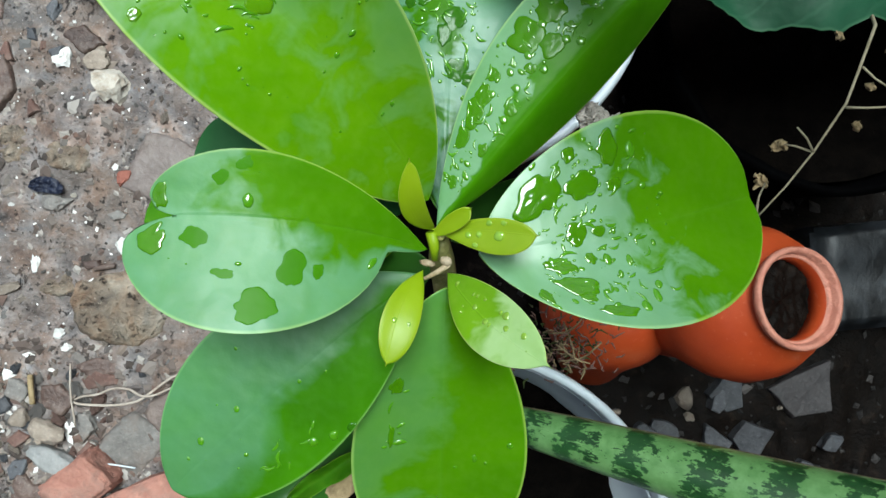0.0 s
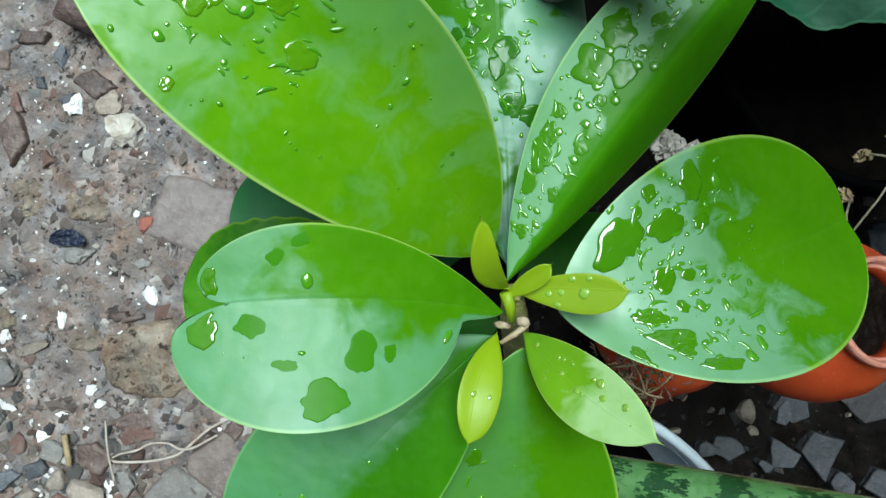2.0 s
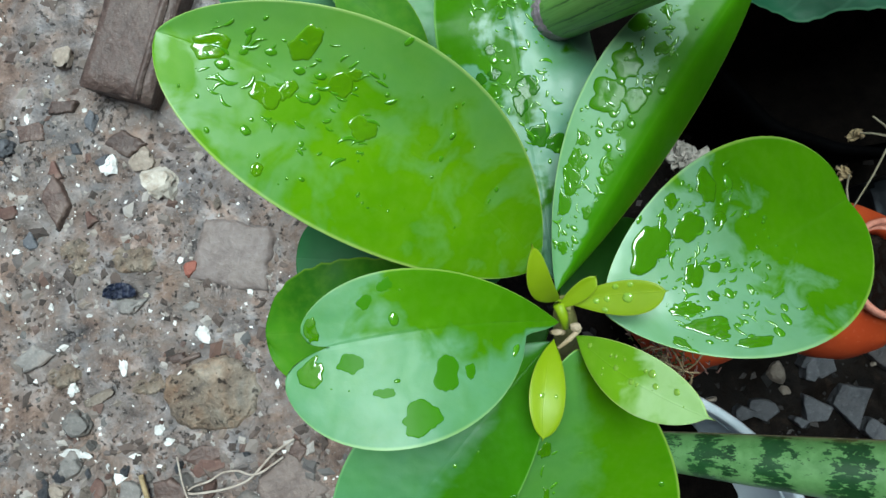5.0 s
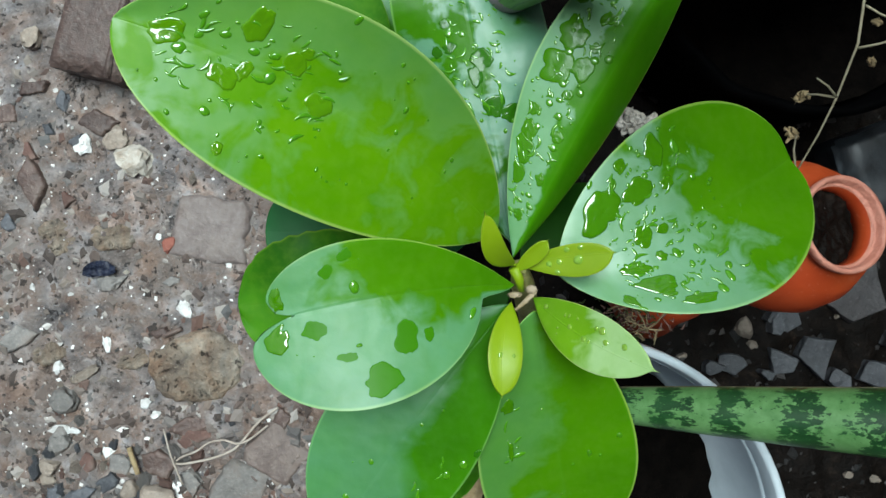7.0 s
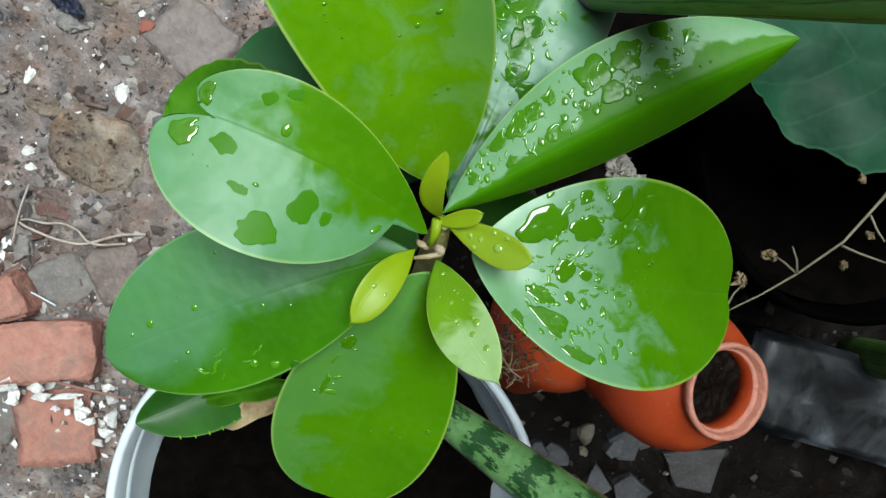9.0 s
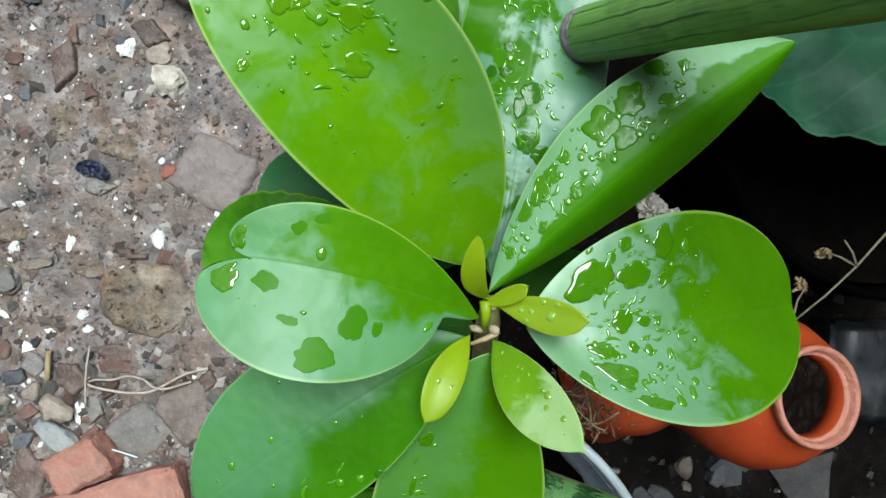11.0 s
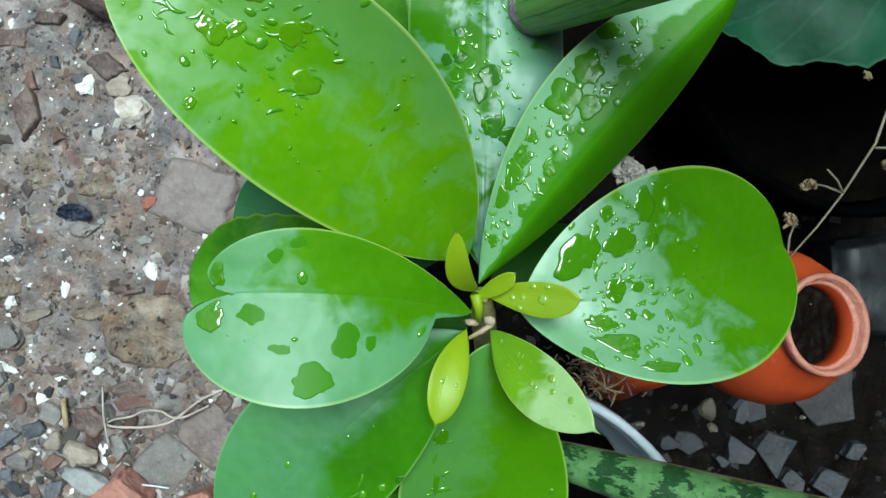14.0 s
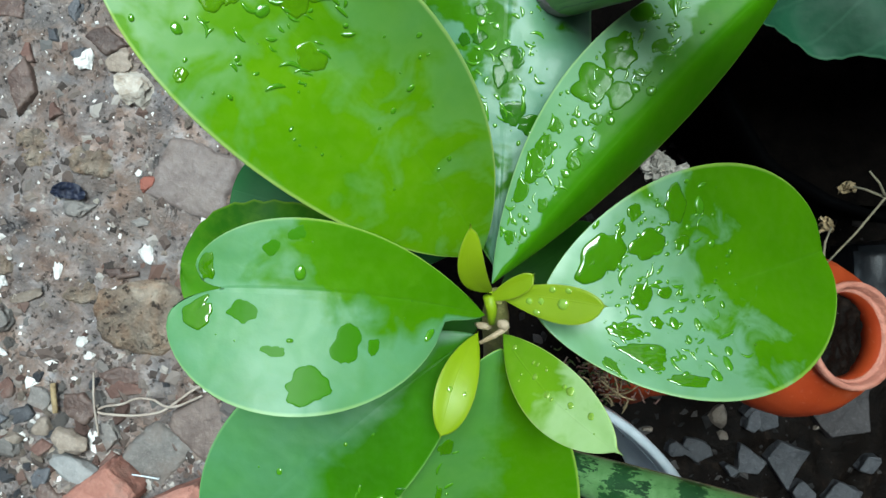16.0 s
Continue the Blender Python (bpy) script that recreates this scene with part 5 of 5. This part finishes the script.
strand("wire", [(-0.2191, -0.1918, 0.008), (-0.235, -0.191, 0.009), (-0.2477, -0.1914, 0.009), (-0.2400, -0.199, 0.009), (-0.2333, -0.2052, 0.008)], 0.0007, WHITE, "thin white plastic wire bent in a hook", "wire")
for a, b in (((0.072, -0.022, 0.208), (0.078, -0.04, 0.222)), ((0.070, -0.035, 0.205), (0.088, -0.042, 0.216)), ((0.066, -0.03, 0.2), (0.080, -0.018, 0.221)), ((0.074, -0.045, 0.196), (0.092, -0.03, 0.218))):
    mid = (Vector(a) + Vector(b)) / 2 + Vector((0.002, -0.003, 0.004))
    strand("dry_root", [a, mid, b], 0.0005, DRY, "thin dry root over the jar and pot", "root")

# moss and dry litter between the jar and the pot
def litter(name, n, centre, spread, mat, label, category, seed):
    rnd = random.Random(seed)
    bm = bmesh.new()
    for _ in range(n):
        p = Vector([c + rnd.gauss(0, s) for c, s in zip(centre, spread)])
        d = Vector((rnd.uniform(-1, 1), rnd.uniform(-1, 1), rnd.uniform(-0.2, 0.5))).normalized() * rnd.uniform(0.002, 0.008)
        bend = Vector((rnd.uniform(-1, 1), rnd.uniform(-1, 1), rnd.uniform(0, 1))) * 0.002
        sweep(bm, [p, p + d * 0.5 + bend, p + d], [0.0005, 0.0006, 0.0003], 5)
    tagged(finish(name, bm, mat), label, category, "", "stuff")


litter("litter", 26, (0.079, -0.042, 0.192), (0.008, 0.006, 0.003), DRY, "dry roots and litter beside the pot rim", "litter", 4)
litter("moss", 60, (0.080, -0.034, 0.172), (0.014, 0.011, 0.004), stone_material("dark_olive_moss", (0.020, 0.034, 0.006), (0.050, 0.070, 0.014), 0.8), "dark olive moss tuft on the jar beside the pot", "moss", 6)
litter("litter", 130, (0.082, -0.036, 0.170), (0.015, 0.012, 0.004), MAROON, "brown crumbs and litter on the jar beside the pot", "litter", 9)

bm = bmesh.new()
grid = {}
for i in range(25):
    for j in range(13):
        x, y = 0.028 * (i / 24 - 0.5), 0.013 * (j / 12 - 0.5) * (1 - 0.7 * abs(i / 12 - 1) ** 3)
        grid[i, j] = bm.verts.new((-0.3226 + x, 0.0235 + y - 12 * x * x, 0.006 + 0.004 * abs(noise.noise((x * 180, y * 260, 1.5)))))
for i in range(24):
    for j in range(12):
        bm.faces.new((grid[i, j], grid[i + 1, j], grid[i + 1, j + 1], grid[i, j + 1]))
bmesh.ops.solidify(bm, geom=bm.faces[:], thickness=0.0006)
tagged(finish("plastic_scrap", bm, NAVY), "crumpled dark blue plastic scrap on soil", "scrap")


def grit(name, n, xr, yr, sizes, mat, label, lift, seed):
    rnd = random.Random(seed)
    verts, faces = [], []
    for _ in range(n):
        x, y = rnd.uniform(*xr), rnd.uniform(*yr)
        if noise.noise((x * 14, y * 14, seed)) < rnd.uniform(-0.6, 0.35):
            continue
        s = rnd.choice(sizes) * rnd.uniform(0.6, 1.3)
        z, a = ground_height(x, y) + lift, rnd.uniform(0, 6.28)
        k = len(verts)
        sx, sy, sz = s * rnd.uniform(0.7, 1.4), s * rnd.uniform(0.5, 1.0), s * rnd.uniform(0.35, 0.7)
        for dx, dy, dz in ((1, 0.1, 0), (0.2, 1, 0.1), (-1, 0.2, 0), (-0.1, -1, 0), (0.15, 0.1, 1), (-0.4, -0.2, 0.8)):
            px, py = dx * sx, dy * sy
            verts.append((x + px * math.cos(a) - py * math.sin(a), y + px * math.sin(a) + py * math.cos(a), z + dz * sz))
        faces += [(k + i, k + j, k + l) for i, j, l in ((0, 1, 4), (1, 5, 4), (1, 2, 5), (2, 3, 5), (3, 4, 5), (3, 0, 4))]
    me = bpy.data.meshes.new(name)
    me.from_pydata(verts, [], faces)
    me.materials.append(mat)
    tagged(new(name, me), label, "grit", "", "stuff")


grit("grit", 24000, (-0.62, 0.03), (-0.45, 0.5), (0.0006, 0.0008, 0.001, 0.0013, 0.0018, 0.0030), GRIT, "loose grit and small stones on earth", -0.0002, 3)
grit("rubble", 7000, (-0.56, 0.02), (-0.42, 0.45), (0.0016, 0.002, 0.003, 0.004, 0.0065), RUBBLE, "small broken stones and brick crumbs in earth", -0.0006, 21)
grit("rubble", 1300, (-0.46, -0.16), (-0.30, -0.10), (0.003, 0.004, 0.005, 0.0065), RUBBLE, "broken stones and brick pieces in the earth", -0.0008, 33)
PLASTER = grit_material("plaster_crumbs", [(0.0, (0.30, 0.27, 0.24)), (0.4, (0.55, 0.53, 0.50)), (1.0, (0.80, 0.79, 0.77))])
grit("plaster_crumbs", 280, (-0.255, -0.125), (-0.33, -0.225), (0.0012, 0.0018, 0.0025, 0.004), PLASTER, "white plaster crumbs strewn among broken bricks", 0.0022, 14)
grit("plaster_crumbs", 900, (-0.56, -0.12), (-0.35, 0.36), (0.0005, 0.0007, 0.001, 0.0016), PLASTER, "tiny white plaster specks strewn over the earth", 0.0002, 27)
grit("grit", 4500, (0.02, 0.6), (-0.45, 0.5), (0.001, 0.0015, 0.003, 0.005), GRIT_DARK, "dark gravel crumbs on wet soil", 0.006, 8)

# ---- water on the leaves ----
drop_seed = [0]


def wet(key, spots, thick=0.0011):
    """Drops and thin films: places along and across the blade, half length and half width in millimetres."""
    shape = SHAPE[key]
    for s, q, ln, wd in spots:
        drop_seed[0] += 1
        sd = drop_seed[0] * 3.7
        small = min(ln, wd)
        film = small > 1.9 or max(ln, wd) > 3.2
        tall = (0.00017 + 0.00002 * small) if film else 0.00036 * small
        if film:
            tall *= {"L": 0.25 if s < 0.85 else 1.2, "C": 0.85, "E": 0.85}.get(key, 1.5)
        ragged = 0.42 if film else 0.2
        n, nr = (40, 9) if film else (20, 5)
        bm = bmesh.new()

        w = max(shape.width(s, q) * (shape.wl if q > 0 else shape.wr), 0.002)

        def put(u, v, h):
            ss, qq = min(max(s + u / shape.length, 0.015), 0.985), min(max(q + v / w, -0.985), 0.985)
            skin = thick * 0.5 * (0.25 + 0.75 * (1 - abs(qq) ** 6))
            return bm.verts.new(shape.at(ss, qq) + shape.normal(ss, qq) * (skin + h))

        sheets = []
        for upper in (True, False):
            rows = [[put(0, 0, tall if upper else -0.00012)]]
            for i in range(1, nr + 1):
                r = i / nr
                row = []
                for k in range(n):
                    a = 2 * math.pi * k / n
                    edge = 1 + ragged * noise.noise((math.cos(a) * 1.1 + sd, math.sin(a) * 1.1, sd)) + 0.42 * ragged * noise.noise((math.cos(a) * 2.6, math.sin(a) * 2.6 + sd, 2.0))
                    rise = (1 - r ** 7) ** 0.6 if film else (1 - r * r) ** 0.5
                    rip = 1 + (0.38 * noise.noise((r * 2.2 * math.cos(a) + sd, r * 2.2 * math.sin(a), 4)) + 0.14 * noise.noise((r * 5.5 * math.cos(a) + sd, r * 5.5 * math.sin(a), 9)) if film else 0)
                    row.append(put(ln / 1000 * r * edge * math.cos(a), wd / 1000 * r * edge * math.sin(a), (tall * rise * rip - 0.00003) if upper else -0.00012))
                rows.append(row)
            sheets.append(rows)
            for k in range(n):
                bm.faces.new((rows[0][0], rows[1][k], rows[1][(k + 1) % n]))
                for i in range(1, nr):
                    bm.faces.new((rows[i][k], rows[i + 1][k], rows[i + 1][(k + 1) % n], rows[i][(k + 1) % n]))
        for k in range(n):
            bm.faces.new((sheets[0][-1][k], sheets[0][-1][(k + 1) % n], sheets[1][-1][(k + 1) % n], sheets[1][-1][k]))
        skin_mat = FILM_FLAT if film and key == "L" and s < 0.85 else BEAD_YOUNG if key in ("yr", "yq", "yl") else BEAD if not film else FILM_DEEP if key in ("E", "D") else FILM_BRIGHT if key == "A" else FILM_CALM if key == "C" else FILM
        tagged(finish("water_drop", bm, skin_mat), "clear film of rain water on a green leaf" if film else "clear rain drop beaded on a leaf", "water drop", "water drops on the leaves")


wet('L', [
    (0.57, 0.77, 7.0, 5.7), (0.94, -0.57, 4.6, 3.1), (0.91, 0.28, 4.3, 4.6), (0.78, 0.2, 3.9, 3.3), (0.68, 0.5, 3.5, 1.6), (0.47, 0.44, 4.2, 5.3), (0.65, -0.79, 2.6, 2.1),
    (0.72, -0.59, 2.4, 2.4), (0.63, -0.24, 1.7, 2.4), (0.21, 0.6, 1.6, 1.6), (0.39, 0.5, 2.1, 2.5)])
wet('R', [
    (0.21, 0.58, 8.8, 8.1), (0.46, 0.74, 4.2, 6.5), (0.33, 0.83, 2.6, 3.0), (0.28, 0.73, 2.0, 2.2), (0.35, 0.51, 7.1, 5.1), (0.46, 0.42, 2.9, 2.6), (0.3, 0.04, 4.5, 4.2),
    (0.38, 0.04, 2.5, 2.1), (0.23, -0.32, 5.7, 3.1), (0.26, -0.58, 6.9, 3.5), (0.15, -0.85, 2.3, 2.6), (0.33, -0.24, 2.3, 2.3), (0.38, -0.27, 1.7, 2.5), (0.45, -0.31, 1.3, 2.5),
    (0.28, -0.7, 2.9, 2.1), (0.44, -0.78, 1.7, 2.1), (0.54, 0.68, 1.7, 3.1), (0.36, -0.83, 6.6, 2.3), (0.51, -0.59, 1.5, 1.7), (0.56, 0.35, 1.5, 1.3), (0.21, 0.97, 1.4, 1.5),
    (0.49, -0.69, 1.4, 2.7), (0.39, 0.9, 1.0, 0.9), (0.51, 0.9, 1.0, 0.9), (0.4, 0.58, 1.2, 1.1), (0.49, 0.53, 1.1, 1.1), (0.34, -0.62, 1.2, 1.0), (0.37, -0.6, 1.0, 1.0),
    (0.29, -0.36, 1.2, 1.0), (0.23, -0.79, 1.2, 1.0), (0.17, -0.96, 1.4, 0.9)])
wet('C', [
    (0.6, 0.68, 6.3, 6.3), (0.5, 0.66, 6.6, 6.5), (0.53, 0.35, 4.6, 4.5), (0.59, 0.33, 2.3, 2.3), (0.67, 0.4, 2.7, 2.7), (0.7, 0.87, 3.5, 3.8), (0.76, 0.73, 2.1, 2.0),
    (0.45, 0.36, 2.3, 2.2), (0.47, 0.22, 1.7, 1.6), (0.38, 0.72, 2.6, 2.8), (0.39, 0.35, 1.5, 1.6), (0.32, 0.7, 4.5, 3.1), (0.27, 0.72, 5.0, 3.6), (0.34, 0.25, 2.4, 2.6),
    (0.31, 0.23, 1.5, 1.6), (0.21, 0.74, 3.9, 2.6), (0.22, 0.22, 2.5, 2.1), (0.11, 0.54, 2.4, 2.1), (0.41, 0.55, 1.4, 1.5), (0.56, 0.26, 1.7, 1.7), (0.58, 0.11, 1.7, 1.7),
    (0.34, 0.6, 1.4, 1.5), (0.47, 0.49, 1.5, 1.6), (0.43, 0.56, 1.0, 1.0), (0.55, 0.61, 1.7, 1.7)])
wet('A', [
    (0.91, -0.08, 5.2, 4.2), (0.79, 0.19, 4.3, 3.9), (0.78, -0.51, 3.8, 6.5), (0.68, -0.23, 3.8, 4.7), (0.6, 0.05, 4.5, 4.3), (0.76, 0.05, 2.2, 3.8), (0.71, 0.02, 1.8, 2.6),
    (0.88, 0.1, 2.2, 1.9), (0.76, -0.19, 1.8, 1.5), (0.79, 0.59, 1.7, 1.5), (0.74, 0.83, 2.0, 2.4), (0.67, -0.4, 2.2, 2.7), (0.63, -0.94, 1.1, 1.9), (0.87, -0.49, 1.3, 1.8),
    (0.86, -0.17, 1.3, 1.7), (0.82, -0.28, 1.8, 1.4), (0.72, -0.23, 1.6, 1.4), (0.89, 0.61, 0.7, 0.7), (0.85, 0.84, 0.8, 0.8), (0.79, 0.47, 0.7, 0.7), (0.69, 0.43, 0.8, 1.1),
    (0.5, -0.79, 0.8, 1.0), (0.42, -0.12, 0.9, 1.2), (0.26, -0.33, 1.0, 1.0)])
wet('E', [
    (0.62, 0.32, 2.3, 2.7), (0.59, 0.3, 1.8, 1.8), (0.55, 0.5, 2.7, 2.0), (0.55, 0.33, 2.3, 2.7), (0.5, -0.06, 4.5, 4.0), (0.46, 0.06, 4.4, 2.7), (0.37, -0.12, 5.3, 4.4),
    (0.35, -0.38, 3.6, 5.3), (0.58, 0.13, 1.4, 1.4)])
wet('B', [
    (0.32, -0.6, 3.5, 3.1), (0.50, -0.58, 4.6, 1.3), (0.53, -0.48, 1.3, 3.0), (0.54, 0.8, 1.4, 1.2), (0.6, 0.39, 1.9, 1.0)])
wet('D', [
    (0.83, -0.21, 1.5, 1.5), (0.68, -0.15, 1.2, 1.2), (0.57, 0.75, 1.8, 1.8), (0.48, 0.1, 0.8, 0.8), (0.51, 0.86, 1.8, 1.8), (0.45, 0.97, 2.0, 2.2)])
wet('yr', [
    (0.14, 0.24, 1.0, 1.0), (0.38, 0.05, 1.1, 1.1), (0.51, -0.06, 1.1, 1.1), (0.65, 0.22, 1.2, 1.1), (0.77, 0.43, 1.2, 1.2), (0.41, 0.49, 0.6, 0.6), (0.60, 0.51, 1.5, 1.5)])
wet('yq', [
    (0.56, 0.64, 1.1, 1.0), (0.69, 0.68, 1.1, 0.9), (0.37, -0.31, 1.1, 1.0), (0.47, -0.21, 1.1, 1.0), (0.65, -0.19, 1.8, 1.8), (0.44, -0.80, 1.1, 1.0)])
wet('yl', [
    (0.61, -0.16, 1.0, 1.0), (0.60, 0.56, 0.8, 0.6)])


def spray(key, n, srange, qrange, seed):
    """Tiny beads scattered over part of a blade, joined into one."""
    rnd, shape = random.Random(seed), SHAPE[key]
    verts, faces = [], []
    for _ in range(n):
        s, q, r = rnd.uniform(*srange), rnd.uniform(*qrange), rnd.choice((0.0002, 0.0003, 0.0004, 0.0005, 0.0006, 0.0009))
        es, eq = rnd.uniform(0.7, 1.3), rnd.choice((0.8, 1.0, 1.0, 1.8))
        w = max(shape.width(s, q) * (shape.wl if q > 0 else shape.wr), 0.004)
        k = len(verts)
        for i, (rr, h) in enumerate(((1.0, -0.2), (0.9, 0.35), (0.55, 0.62), (0.0, 0.75))):
            for j in range(8 if rr else 1):
                a = 2 * math.pi * j / 8
                ss, qq = min(s + es * rr * r * math.cos(a) / shape.length, 0.98), min(max(q + eq * rr * r * math.sin(a) / w, -0.98), 0.98)
                skin = 0.00055 * (0.25 + 0.75 * (1 - abs(qq) ** 6))
                verts.append(shape.at(ss, qq) + shape.normal(ss, qq) * (skin + h * r * 0.8))
        for i in range(2):
            faces += [(k + 8 * i + j, k + 8 * i + (j + 1) % 8, k + 8 * i + 8 + (j + 1) % 8, k + 8 * i + 8 + j) for j in range(8)]
        faces += [(k + 16 + j, k + 16 + (j + 1) % 8, k + 24) for j in range(8)]
        faces.append(tuple(k + j for j in range(7, -1, -1)))
    me = bpy.data.meshes.new("water_beads")
    me.from_pydata(verts, [], faces)
    me.materials.append(BEAD_YOUNG if key == "yr" else BEAD)
    me.polygons.foreach_set("use_smooth", [True] * len(me.polygons))
    tagged(new("water_beads", me), "fine spray of tiny water beads on a leaf", "water drops", "", "stuff")


def streaks(key, n, srange, qrange, seed):
    """Short bent runs of water scattered over part of a blade, joined into one."""
    rnd, shape = random.Random(seed), SHAPE[key]
    verts, faces = [], []
    for _ in range(n):
        s, q, r, turn = rnd.uniform(*srange), rnd.uniform(*qrange), rnd.uniform(0.00035, 0.0008), rnd.gauss(0.4, 0.7)
        long, bend = rnd.uniform(1.8, 5.0), rnd.uniform(-0.16, 0.16)
        w = max(shape.width(s, q) * (shape.wl if q > 0 else shape.wr), 0.004)
        k = len(verts)
        for rr, h in ((1.0, -0.2), (0.92, 0.40), (0.72, 0.72), (0.40, 0.92), (0.0, 1.0)):
            for j in range(14 if rr else 1):
                a = 2 * math.pi * j / 14
                u, v = rr * long * math.cos(a), rr * math.sin(a)
                v += bend * u * u
                u, v = r * (u * math.cos(turn) - v * math.sin(turn)), r * (u * math.sin(turn) + v * math.cos(turn))
                ss, qq = min(max(s + u / shape.length, 0.02), 0.98), min(max(q + v / w, -0.98), 0.98)
                skin = 0.00055 * (0.25 + 0.75 * (1 - abs(qq) ** 6))
                verts.append(shape.at(ss, qq) + shape.normal(ss, qq) * (skin + h * r * 0.6))
        for i in range(3):
            faces += [(k + 14 * i + j, k + 14 * i + (j + 1) % 14, k + 14 * i + 14 + (j + 1) % 14, k + 14 * i + 14 + j) for j in range(14)]
        faces += [(k + 42 + j, k + 42 + (j + 1) % 14, k + 56) for j in range(14)]
        faces.append(tuple(k + j for j in range(13, -1, -1)))
    me = bpy.data.meshes.new("water_runs")
    me.from_pydata(verts, [], faces)
    me.materials.append(BEAD)
    me.polygons.foreach_set("use_smooth", [True] * len(me.polygons))
    tagged(new("water_runs", me), "short bent runs of rain water on a leaf", "water drops", "", "stuff")


streaks("R", 72, (0.18, 0.56), (-0.8, 0.85), 11)
streaks("C", 55, (0.12, 0.78), (0.10, 0.88), 12)
streaks("A", 64, (0.58, 0.92), (-0.6, 0.5), 13)
streaks("E", 60, (0.35, 0.75), (-0.5, 0.6), 14)
streaks("B", 5, (0.28, 0.55), (-0.65, -0.45), 15)
streaks("D", 10, (0.5, 0.75), (0.5, 0.9), 16)
spray("R", 110, (0.15, 0.62), (-0.8, 0.85), 1)
spray("C", 110, (0.10, 0.78), (0.12, 0.9), 2)
spray("A", 40, (0.25, 0.95), (-0.8, 0.85), 3)
spray("E", 30, (0.3, 0.8), (-0.6, 0.6), 4)
spray("L", 6, (0.2, 0.9), (-0.7, 0.8), 5)
spray("D", 10, (0.4, 0.9), (-0.7, 0.7), 6)
spray("B", 12, (0.3, 0.9), (-0.7, 0.7), 7)
spray("yr", 10, (0.25, 0.9), (-0.6, 0.6), 8)
